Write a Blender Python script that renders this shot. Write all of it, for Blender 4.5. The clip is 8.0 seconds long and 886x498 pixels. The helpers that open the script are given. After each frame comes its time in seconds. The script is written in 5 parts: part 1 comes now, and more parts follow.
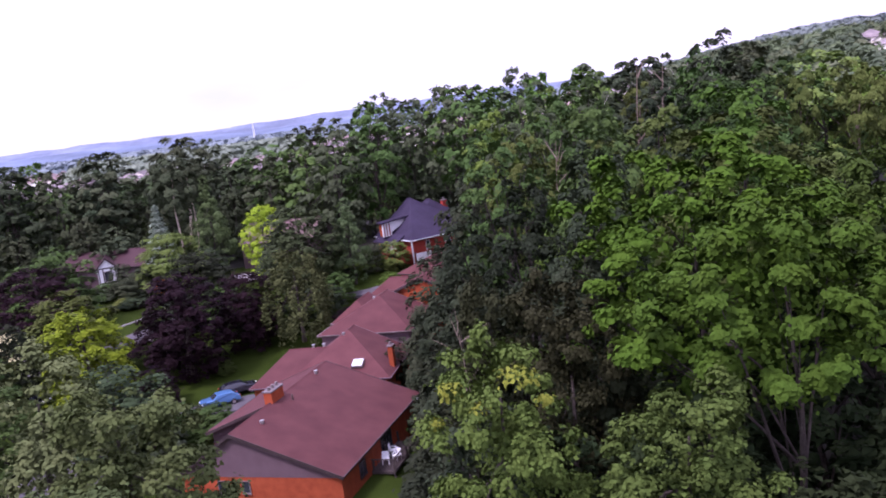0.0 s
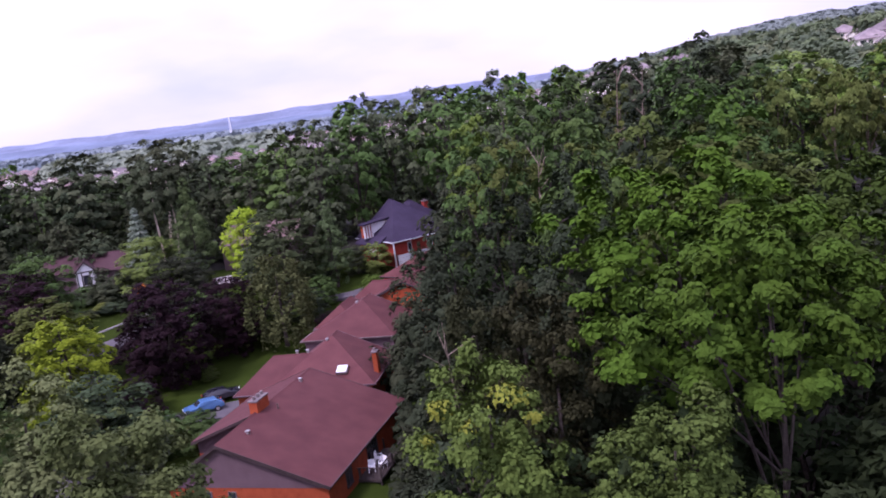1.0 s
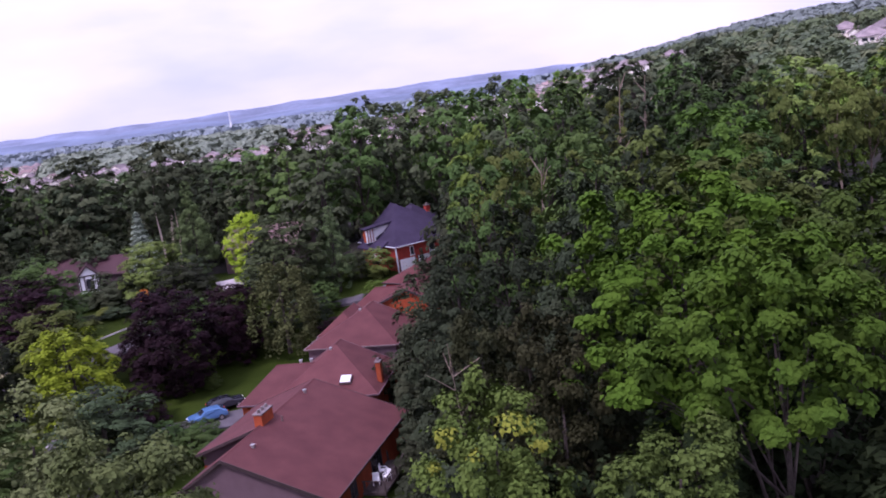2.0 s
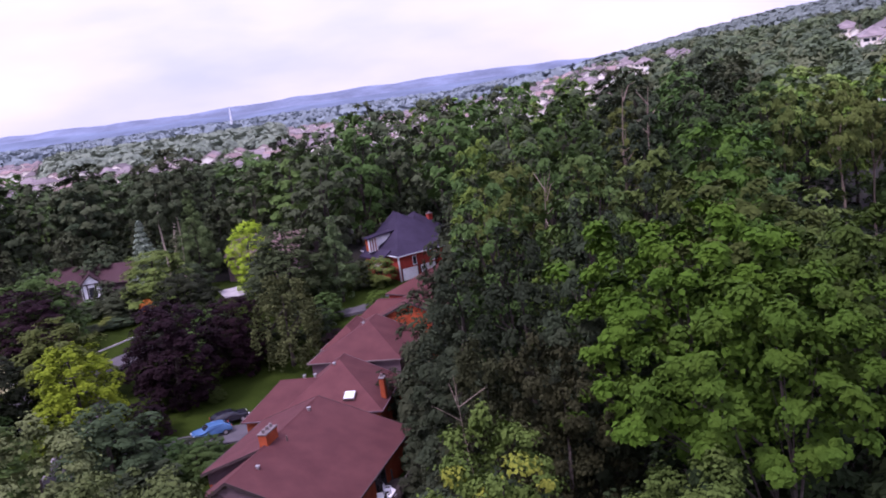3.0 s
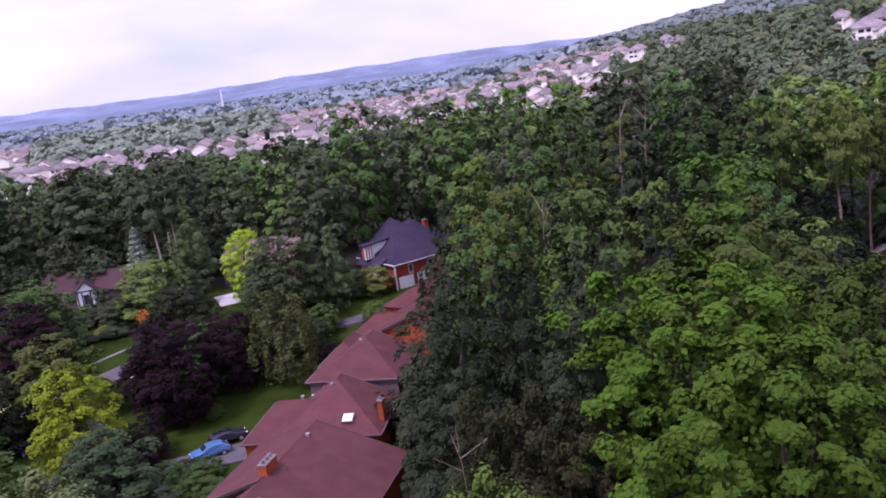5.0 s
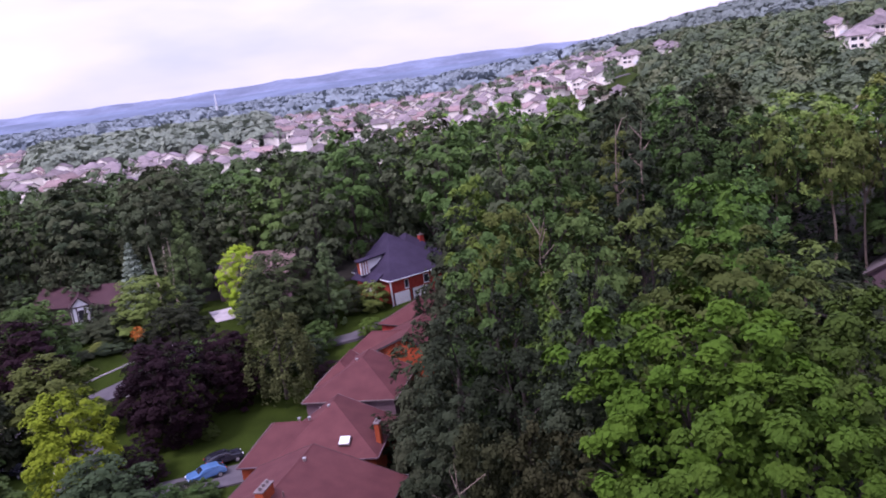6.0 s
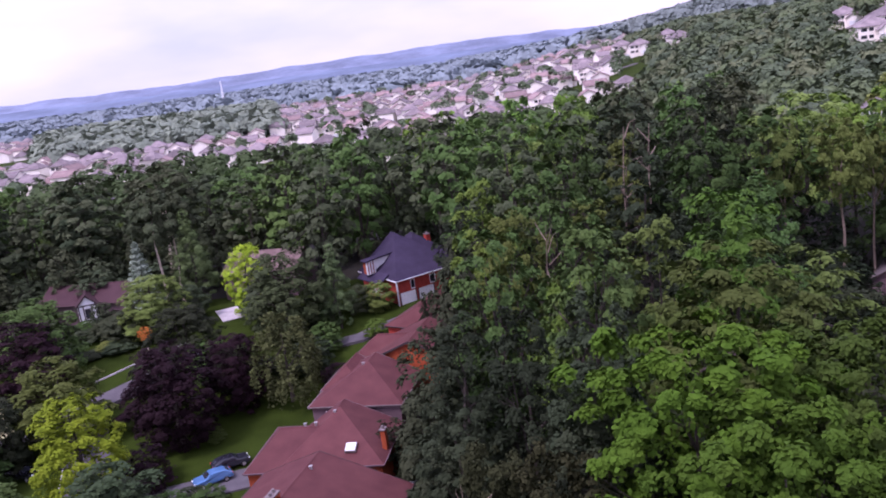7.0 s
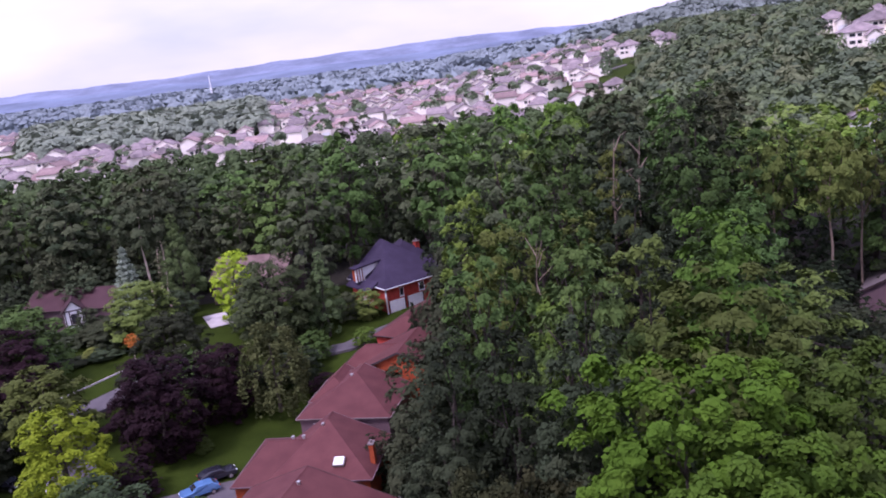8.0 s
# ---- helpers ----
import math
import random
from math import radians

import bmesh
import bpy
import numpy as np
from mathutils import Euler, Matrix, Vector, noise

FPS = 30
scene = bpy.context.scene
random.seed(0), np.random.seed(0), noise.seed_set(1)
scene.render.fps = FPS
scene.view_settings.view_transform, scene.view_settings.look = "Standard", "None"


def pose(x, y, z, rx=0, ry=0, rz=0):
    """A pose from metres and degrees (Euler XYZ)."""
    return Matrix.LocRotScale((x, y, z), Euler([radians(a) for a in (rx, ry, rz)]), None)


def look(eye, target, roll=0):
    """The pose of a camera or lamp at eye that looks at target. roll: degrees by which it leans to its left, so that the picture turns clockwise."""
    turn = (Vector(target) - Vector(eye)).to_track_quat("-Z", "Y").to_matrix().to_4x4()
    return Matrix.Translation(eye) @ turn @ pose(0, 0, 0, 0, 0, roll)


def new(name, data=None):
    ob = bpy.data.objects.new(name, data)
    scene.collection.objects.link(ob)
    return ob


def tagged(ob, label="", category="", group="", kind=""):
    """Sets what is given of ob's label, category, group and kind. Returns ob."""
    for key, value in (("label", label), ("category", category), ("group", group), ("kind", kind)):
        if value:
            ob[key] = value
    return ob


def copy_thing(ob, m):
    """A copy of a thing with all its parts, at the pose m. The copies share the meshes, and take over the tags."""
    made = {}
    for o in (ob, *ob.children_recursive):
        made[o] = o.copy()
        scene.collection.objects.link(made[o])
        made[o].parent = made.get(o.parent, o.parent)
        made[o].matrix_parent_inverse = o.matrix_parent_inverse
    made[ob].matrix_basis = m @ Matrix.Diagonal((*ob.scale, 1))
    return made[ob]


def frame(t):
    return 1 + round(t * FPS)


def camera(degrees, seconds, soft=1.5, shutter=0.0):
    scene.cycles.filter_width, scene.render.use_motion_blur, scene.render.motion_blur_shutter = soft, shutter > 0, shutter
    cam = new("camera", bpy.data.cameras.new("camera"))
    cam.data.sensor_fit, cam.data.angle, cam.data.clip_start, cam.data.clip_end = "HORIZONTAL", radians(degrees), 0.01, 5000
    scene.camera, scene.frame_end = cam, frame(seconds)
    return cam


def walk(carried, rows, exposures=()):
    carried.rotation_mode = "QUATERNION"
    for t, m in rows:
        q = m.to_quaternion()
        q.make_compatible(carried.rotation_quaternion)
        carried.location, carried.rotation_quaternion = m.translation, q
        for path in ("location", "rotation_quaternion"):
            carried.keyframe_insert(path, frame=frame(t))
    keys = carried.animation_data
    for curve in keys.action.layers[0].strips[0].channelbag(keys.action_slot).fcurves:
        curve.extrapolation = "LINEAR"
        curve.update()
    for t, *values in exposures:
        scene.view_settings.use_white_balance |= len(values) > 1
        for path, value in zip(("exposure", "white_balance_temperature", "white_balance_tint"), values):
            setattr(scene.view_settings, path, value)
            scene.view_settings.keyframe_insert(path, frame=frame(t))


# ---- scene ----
cam = camera(55.0, 8.0, 1.9)
PATH = [
    (0, (0.33, -2.311, 30.076), (0.3, -0.338, 29.75), -7.6),
    (0.5, (0.071, -2.451, 30.79), (0.09, -0.479, 30.456), -7.9),
    (1, (0.005, -2.379, 31.467), (0.023, -0.409, 31.119), -7.8),
    (1.5, (-0.085, -2.365, 32.275), (-0.068, -0.398, 31.916), -7.8),
    (3, (-0.099, -1.893, 35.5), (-0.086, 0.071, 35.127), -7.9),
    (3.5, (-0.22, -1.853, 36.567), (-0.202, 0.109, 36.178), -7.9),
    (4, (-0.197, -1.594, 37.775), (-0.179, 0.368, 37.387), -8.0),
    (4.5, (-0.128, -1.221, 38.933), (-0.111, 0.734, 38.511), -7.9),
    (6, (0.011, -0.4, 42.023), (0.049, 1.556, 41.606), -7.9),
    (6.5, (0.098, -0.062, 43.082), (0.127, 1.892, 42.655), -7.9),
    (7, (0.251, 0.339, 44.031), (0.271, 2.289, 43.586), -7.9),
    (7.5, (0.309, 0.664, 44.888), (0.335, 2.613, 44.438), -7.8),
    (8, (0.344, 1.026, 45.818), (0.39, 2.973, 45.361), -7.3),
]
walk(cam, [(t, look(e, g, r)) for t, e, g, r in PATH], exposures=[(0.0, 0.92, 5680, 44), (0.4, 0.71, 5680, 44), (1.0, 0.68, 5680, 44), (1.6, 0.60, 5680, 44), (3.0, 0.58, 5680, 44), (8.0, 0.64, 5680, 44)])

# ---- light ----
SUN_AZ, SUN_EL = 228, 58          # compass-like, degrees from +y towards +x
world = bpy.data.worlds.new("overcast_sky")
world.use_nodes = True
scene.world = world
wn, wl = world.node_tree.nodes, world.node_tree.links
wn.clear()
w_out = wn.new("ShaderNodeOutputWorld")
w_bg = wn.new("ShaderNodeBackground")
w_sky = wn.new("ShaderNodeTexSky")
w_sky.sky_type, w_sky.sun_disc = "NISHITA", False
w_sky.sun_elevation, w_sky.sun_rotation = radians(SUN_EL), radians(SUN_AZ)
w_sky.air_density, w_sky.dust_density = 1.0, 3.0
w_coord = wn.new("ShaderNodeTexCoord")
w_map = wn.new("ShaderNodeMapping")
w_map.inputs["Scale"].default_value = (1.6, 1.6, 5.0)
w_map.inputs["Location"].default_value = (0.35, 0.1, 0.2)
w_noise = wn.new("ShaderNodeTexNoise")
w_noise.inputs["Scale"].default_value, w_noise.inputs["Detail"].default_value = 1.5, 5
w_noise.inputs["Roughness"].default_value = 0.5
w_ramp = wn.new("ShaderNodeValToRGB")
w_ramp.color_ramp.elements[0].position, w_ramp.color_ramp.elements[0].color = 0.34, (5.5, 5.9, 7.3, 1)
w_ramp.color_ramp.elements[1].position, w_ramp.color_ramp.elements[1].color = 0.60, (8.2, 8.0, 8.6, 1)
w_mix = wn.new("ShaderNodeMixRGB")
w_mix.inputs["Fac"].default_value = 0.88      # share of the sky that cloud covers
wl.new(w_coord.outputs["Generated"], w_map.inputs["Vector"])
wl.new(w_map.outputs["Vector"], w_noise.inputs["Vector"])
wl.new(w_noise.outputs["Fac"], w_ramp.inputs["Fac"])
wl.new(w_sky.outputs["Color"], w_mix.inputs["Color1"])
wl.new(w_ramp.outputs["Color"], w_mix.inputs["Color2"])
w_xyz, w_up, w_lift = wn.new("ShaderNodeSeparateXYZ"), wn.new("ShaderNodeMapRange"), wn.new("ShaderNodeVectorMath")
w_up.inputs["To Min"].default_value, w_up.inputs["To Max"].default_value = 1.0, 1.6      # an overcast sky is brightest overhead
w_lift.operation = "SCALE"
wl.new(w_coord.outputs["Generated"], w_xyz.inputs["Vector"])
wl.new(w_xyz.outputs["Z"], w_up.inputs["Value"])
wl.new(w_mix.outputs["Color"], w_lift.inputs[0])
wl.new(w_up.outputs["Result"], w_lift.inputs["Scale"])
wl.new(w_lift.outputs["Vector"], w_bg.inputs["Color"])
w_bg.inputs["Strength"].default_value = 0.094
wl.new(w_bg.outputs["Background"], w_out.inputs["Surface"])

sun = new("sun", bpy.data.lights.new("sun", "SUN"))
sun.data.energy, sun.data.angle, sun.data.color = 2.0, radians(12), (1.0, 0.95, 0.9)
_az, _el = radians(SUN_AZ), radians(SUN_EL)
sun.matrix_world = look((0, 0, 80), Vector((0, 0, 80)) - Vector((math.sin(_az) * math.cos(_el), math.cos(_az) * math.cos(_el), math.sin(_el))))



# ---- materials ----
def node_mat(name):
    m = bpy.data.materials.new(name)
    m.use_nodes = True
    n, l = m.node_tree.nodes, m.node_tree.links
    return m, n, l, n["Principled BSDF"]


def surface(name, c1, c2, scale=2.0, rough=0.8, bump=0.3, fine=25.0, metal=0.0, spread=0.08, spec=0.3):
    """Two colours mixed by a coarse and a fine noise, in object space, with a fine relief and a small spread from object to object."""
    m, n, l, b = node_mat(name)
    co = n.new("ShaderNodeTexCoord")
    big, small = n.new("ShaderNodeTexNoise"), n.new("ShaderNodeTexNoise")
    big.inputs["Scale"].default_value, big.inputs["Detail"].default_value = scale, 6
    small.inputs["Scale"].default_value, small.inputs["Detail"].default_value = fine, 3
    for t in (big, small):
        l.new(co.outputs["Object"], t.inputs["Vector"])
    add = n.new("ShaderNodeMath")
    add.operation = "MULTIPLY_ADD"
    add.inputs[1].default_value = 0.35
    l.new(small.outputs["Fac"], add.inputs[0])
    l.new(big.outputs["Fac"], add.inputs[2])
    ramp = n.new("ShaderNodeValToRGB")
    ramp.color_ramp.elements[0].position, ramp.color_ramp.elements[0].color = 0.48, (*c1, 1)
    ramp.color_ramp.elements[1].position, ramp.color_ramp.elements[1].color = 0.88, (*c2, 1)
    l.new(add.outputs[0], ramp.inputs["Fac"])
    info, hsv, rng = n.new("ShaderNodeObjectInfo"), n.new("ShaderNodeHueSaturation"), n.new("ShaderNodeMapRange")
    rng.inputs["To Min"].default_value, rng.inputs["To Max"].default_value = 1 - spread, 1 + spread
    l.new(info.outputs["Random"], rng.inputs["Value"])
    l.new(rng.outputs["Result"], hsv.inputs["Value"])
    l.new(ramp.outputs["Color"], hsv.inputs["Color"])
    l.new(hsv.outputs["Color"], b.inputs["Base Color"])
    bp = n.new("ShaderNodeBump")
    bp.inputs["Strength"].default_value, bp.inputs["Distance"].default_value = bump, 0.03
    l.new(small.outputs["Fac"], bp.inputs["Height"])
    l.new(bp.outputs["Normal"], b.inputs["Normal"])
    b.inputs["Roughness"].default_value, b.inputs["Metallic"].default_value = rough, metal
    b.inputs["Specular IOR Level"].default_value = spec
    return m


def foliage(name, low=0.84, high=1.16, patch=0.55):
    """Leaves: the object's own colour, varied leaf by leaf and clump by clump, a little translucent."""
    m, n, l, b = node_mat(name)
    info, geo, co = n.new("ShaderNodeObjectInfo"), n.new("ShaderNodeNewGeometry"), n.new("ShaderNodeTexCoord")
    noise_t = n.new("ShaderNodeTexNoise")
    noise_t.inputs["Scale"].default_value, noise_t.inputs["Detail"].default_value = patch, 3
    l.new(co.outputs["Object"], noise_t.inputs["Vector"])
    add = n.new("ShaderNodeMath")
    add.operation = "ADD"
    l.new(noise_t.outputs["Fac"], add.inputs[0])
    l.new(geo.outputs["Random Per Island"], add.inputs[1])
    val, hue = n.new("ShaderNodeMapRange"), n.new("ShaderNodeMapRange")
    val.inputs["From Min"].default_value, val.inputs["From Max"].default_value = 0.3, 1.6
    val.inputs["To Min"].default_value, val.inputs["To Max"].default_value = low, high
    hue.inputs["To Min"].default_value, hue.inputs["To Max"].default_value = 0.515, 0.485
    l.new(add.outputs[0], val.inputs["Value"])
    l.new(noise_t.outputs["Fac"], hue.inputs["Value"])
    hsv = n.new("ShaderNodeHueSaturation")
    l.new(info.outputs["Color"], hsv.inputs["Color"])
    l.new(val.outputs["Result"], hsv.inputs["Value"])
    l.new(hue.outputs["Result"], hsv.inputs["Hue"])
    l.new(hsv.outputs["Color"], b.inputs["Base Color"])
    b.inputs["Roughness"].default_value = 0.75
    b.inputs["Specular IOR Level"].default_value = 0.06
    tr, mix = n.new("ShaderNodeBsdfTranslucent"), n.new("ShaderNodeMixShader")
    l.new(hsv.outputs["Color"], tr.inputs["Color"])
    mix.inputs["Fac"].default_value = 0.06
    l.new(b.outputs["BSDF"], mix.inputs[1])
    l.new(tr.outputs["BSDF"], mix.inputs[2])
    l.new(mix.outputs["Shader"], n["Material Output"].inputs["Surface"])
    return m


LEAF = foliage("leaves")
LEAF_FAR = foliage("distant_leaves", 0.80, 1.20, 0.06)
BARK = surface("bark", (0.03, 0.022, 0.018), (0.075, 0.06, 0.05), 3, 0.9, 0.8, 14)
PALE_BARK = surface("pale_bark", (0.40, 0.32, 0.25), (0.60, 0.50, 0.42), 3, 0.85, 0.5, 12)
TWIG = surface("brown_twigs", (0.13, 0.095, 0.07), (0.22, 0.17, 0.13), 3, 0.85, 0.5, 12)
SHINGLE = surface("maroon_shingles", (0.076, 0.0215, 0.0225), (0.104, 0.0335, 0.0330), 0.5, 0.85, 0.5, 9)
SHINGLE_RED = surface("red_shingles", (0.078, 0.021, 0.021), (0.102, 0.034, 0.032), 0.5, 0.85, 0.5, 9)
SHINGLE_BLUE = surface("slate_blue_shingles", (0.023, 0.016, 0.036), (0.039, 0.028, 0.056), 0.5, 0.8, 0.5, 9)
SHINGLE_PLUM = surface("plum_shingles", (0.044, 0.018, 0.022), (0.064, 0.029, 0.033), 0.5, 0.85, 0.5, 9)
SHINGLE_BROWN = surface("brown_shingles", (0.125, 0.078, 0.072), (0.19, 0.13, 0.118), 0.5, 0.85, 0.5, 9)
SHINGLE_GREY = surface("grey_mauve_shingles", (0.125, 0.102, 0.106), (0.25, 0.205, 0.205), 0.3, 0.85, 0.3, 5, spread=0.3)
SHINGLE_ROSE = surface("rosy_shingles", (0.17, 0.115, 0.112), (0.31, 0.22, 0.205), 0.3, 0.85, 0.3, 5, spread=0.25)
BRICK = surface("orange_red_brick", (0.26, 0.046, 0.014), (0.37, 0.075, 0.024), 1.2, 0.85, 0.5, 14)
BRICK_RED = surface("deep_red_brick", (0.30, 0.035, 0.022), (0.42, 0.06, 0.04), 1.2, 0.85, 0.5, 14)
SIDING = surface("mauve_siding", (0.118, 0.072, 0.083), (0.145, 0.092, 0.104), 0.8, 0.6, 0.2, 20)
# the mauve siding again, darkened with eave shade
SIDING_SHADED = surface("shaded_mauve_siding", (0.052, 0.030, 0.036), (0.070, 0.042, 0.050), 0.8, 0.6, 0.2, 20)
DARK_TRIM = surface("dark_brown_trim", (0.035, 0.022, 0.022), (0.06, 0.04, 0.04), 2, 0.6, 0.1)
PALE_TRIM = surface("pale_trim", (0.13, 0.10, 0.10), (0.20, 0.165, 0.16), 2, 0.5, 0.1)
WHITE = surface("white_paint", (0.72, 0.72, 0.74), (0.82, 0.82, 0.82), 1.5, 0.5, 0.1)
FACADE = surface("light_facade", (0.82, 0.74, 0.64), (0.92, 0.87, 0.79), 0.15, 0.8, 0.2, 6, spread=0.12)
METAL = surface("galvanised_metal", (0.35, 0.34, 0.34), (0.55, 0.54, 0.53), 3, 0.45, 0.1, metal=0.7)
GLASS = surface("dark_window_glass", (0.02, 0.022, 0.028), (0.04, 0.045, 0.055), 1, 0.08, 0.0, spec=0.6)
SKYLIGHT = surface("frosted_skylight", (0.78, 0.80, 0.82), (0.88, 0.88, 0.88), 1, 0.15, 0.0, spec=0.6)
ASPHALT = surface("worn_asphalt", (0.0723, 0.0638, 0.0723), (0.115, 0.102, 0.111), 0.4, 0.9, 0.4, 12)
CONCRETE = surface("pale_concrete", (0.34, 0.31, 0.31), (0.46, 0.42, 0.42), 0.6, 0.85, 0.3, 10)
DECK_WOOD = surface("weathered_deck_wood", (0.040, 0.030, 0.027), (0.075, 0.056, 0.050), 2, 0.85, 0.4, 20)
CAR_BLUE = surface("metallic_blue_paint", (0.10, 0.22, 0.44), (0.12, 0.26, 0.50), 0.5, 0.14, 0.0, metal=0.4, spec=0.6)
CAR_DARK = surface("black_car_paint", (0.012, 0.012, 0.018), (0.02, 0.02, 0.028), 0.5, 0.1, 0.0, spec=0.9)
RUBBER = surface("tyre_rubber", (0.015, 0.015, 0.015), (0.03, 0.03, 0.03), 4, 0.9, 0.2)


def ground_material():
    """Grass with bare and leaf-littered patches."""
    m, n, l, b = node_mat("grass_and_soil")
    co = n.new("ShaderNodeTexCoord")
    big, mid, fine = (n.new("ShaderNodeTexNoise") for _ in range(3))
    for t, s in ((big, 0.02), (mid, 0.25), (fine, 5.0)):
        t.inputs["Scale"].default_value, t.inputs["Detail"].default_value = s, 6
        l.new(co.outputs["Object"], t.inputs["Vector"])
    r = n.new("ShaderNodeValToRGB")
    r.color_ramp.elements[0].position, r.color_ramp.elements[0].color = 0.35, (0.018, 0.029, 0.004, 1)
    r.color_ramp.elements[1].position, r.color_ramp.elements[1].color = 0.75, (0.034, 0.054, 0.007, 1)
    add = n.new("ShaderNodeMath")
    add.operation = "MULTIPLY_ADD"
    add.inputs[1].default_value = 0.4
    l.new(fine.outputs["Fac"], add.inputs[0])
    half = n.new("ShaderNodeMath")
    half.operation = "MULTIPLY"
    half.inputs[1].default_value = 0.7
    l.new(mid.outputs["Fac"], half.inputs[0])
    l.new(half.outputs[0], add.inputs[2])
    l.new(add.outputs[0], r.inputs["Fac"])
    l.new(r.outputs["Color"], b.inputs["Base Color"])
    bp = n.new("ShaderNodeBump")
    bp.inputs["Strength"].default_value, bp.inputs["Distance"].default_value = 0.6, 0.08
    l.new(fine.outputs["Fac"], bp.inputs["Height"])
    l.new(bp.outputs["Normal"], b.inputs["Normal"])
    b.inputs["Roughness"].default_value = 0.95
    b.inputs["Specular IOR Level"].default_value = 0.05
    return m


GROUND = ground_material()
# litter tones include the shade below the crowns
FLOOR = surface("shaded_leaf_litter", (0.009, 0.008, 0.006), (0.022, 0.019, 0.012), 0.3, 0.95, 0.6, 6)


# ---- mesh helpers ----
def part(name, bm, material, parent=None, label=""):
    me = bpy.data.meshes.new(name)
    bmesh.ops.recalc_face_normals(bm, faces=bm.faces)
    bm.to_mesh(me)
    bm.free()
    me.materials.append(material)
    ob = new(name, me)
    if parent is not None:
        ob.parent = parent
    if label:
        tagged(ob, label)
    return ob


def thing(name, m, label, category, group="", kind=""):
    ob = new(name)
    ob.empty_display_size = 0.5
    ob.matrix_world = m
    return tagged(ob, label, category, group, kind)


def shape():
    return bmesh.new()


def box(bm, x0, y0, z0, x1, y1, z1, bevel=0.0):
    g = bmesh.ops.create_cube(bm, size=1.0, matrix=Matrix.LocRotScale(((x0 + x1) / 2, (y0 + y1) / 2, (z0 + z1) / 2), None, (abs(x1 - x0), abs(y1 - y0), abs(z1 - z0))))
    if bevel:
        edges = list({e for v in g["verts"] for e in v.link_edges})
        bmesh.ops.bevel(bm, geom=edges, offset=bevel, segments=2, affect="EDGES", profile=0.6)
    return bm


def tube(bm, p, q, r0, r1, sides=6):
    """A tapered round bar from p to q."""
    p, q = Vector(p), Vector(q)
    m = Matrix.Translation((p + q) / 2) @ (q - p).to_track_quat("Z", "Y").to_matrix().to_4x4()
    bmesh.ops.create_cone(bm, cap_ends=True, segments=sides, radius1=r0, radius2=r1, depth=(q - p).length, matrix=m)
    return bm


def slab(bm, corners, thick):
    """A flat plate: its upper corners, and the thickness straight down."""
    top = [bm.verts.new(c) for c in corners]
    low = [bm.verts.new((c[0], c[1], c[2] - thick)) for c in corners]
    bm.faces.new(top)
    bm.faces.new(low[::-1])
    k = len(corners)
    for i in range(k):
        bm.faces.new((top[i], low[i], low[(i + 1) % k], top[(i + 1) % k]))
    return bm


def smooth(a, b, v):
    k = min(1.0, max(0.0, (v - a) / (b - a)))
    return k * k * (3 - 2 * k)


def land(x, y):
    """Height of the ground."""
    z = 0.2 + 5.6 * smooth(86, 138, y) + 1.8 * smooth(138, 260, y)
    z -= 2.5 * smooth(-9, 0, x) * (1 - smooth(88, 122, y))
    z += 15.5 * math.tanh(4.8 * math.exp(-(((x - 440) / 235) ** 2 + ((y - 640) / 330) ** 2)))
    if y > 700:
        z += 92 * smooth(0.08, 0.50, x / y) * smooth(700, 2400, y)
    z += 9 * smooth(60, 200, x) * smooth(60, 300, y)
    z += 0.5 * noise.noise((x * 0.02, y * 0.02, 0.0)) * smooth(140, 260, abs(x) + abs(y))
    return z


# ---- ground ----
def spaced(near, step, far, grow):
    out, v, s = [0.0], 0.0, step
    while v < far:
        v += s
        if v > near:
            s *= grow
        out.append(min(v, far))
    return out


def build_ground():
    px = spaced(170, 4, 4700, 1.12)
    xs = [-v for v in px[:0:-1]] + px
    ys = [-v for v in spaced(60, 12, 900, 1.3)[:0:-1]] + spaced(220, 4, 4650, 1.07)
    bm = shape()
    rows = [[bm.verts.new((x, y, land(x, y))) for x in xs] for y in ys]
    for a, b in zip(rows, rows[1:]):
        for i in range(len(xs) - 1):
            bm.faces.new((a[i], a[i + 1], b[i + 1], b[i]))
    ob = part("ground", bm, GROUND)
    for p in ob.data.polygons:
        p.use_smooth = True
    tagged(ob, "grassy ground rising gently towards the woods and hill", "ground", kind="structure")


build_ground()


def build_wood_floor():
    """Leaf litter under the trees, near-black with the crowns' shade painted in, a little above the grass."""
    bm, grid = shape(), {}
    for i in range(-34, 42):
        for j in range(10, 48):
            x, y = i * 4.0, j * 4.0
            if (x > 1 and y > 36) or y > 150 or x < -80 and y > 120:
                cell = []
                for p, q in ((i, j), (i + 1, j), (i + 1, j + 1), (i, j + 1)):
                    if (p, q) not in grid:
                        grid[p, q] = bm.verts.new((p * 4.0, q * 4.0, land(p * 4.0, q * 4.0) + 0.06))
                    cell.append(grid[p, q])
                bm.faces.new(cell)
    tagged(part("ground_litter", bm, FLOOR), "leaf litter on the floor of the wood, near-black with painted shade", "ground", kind="structure")


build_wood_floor()


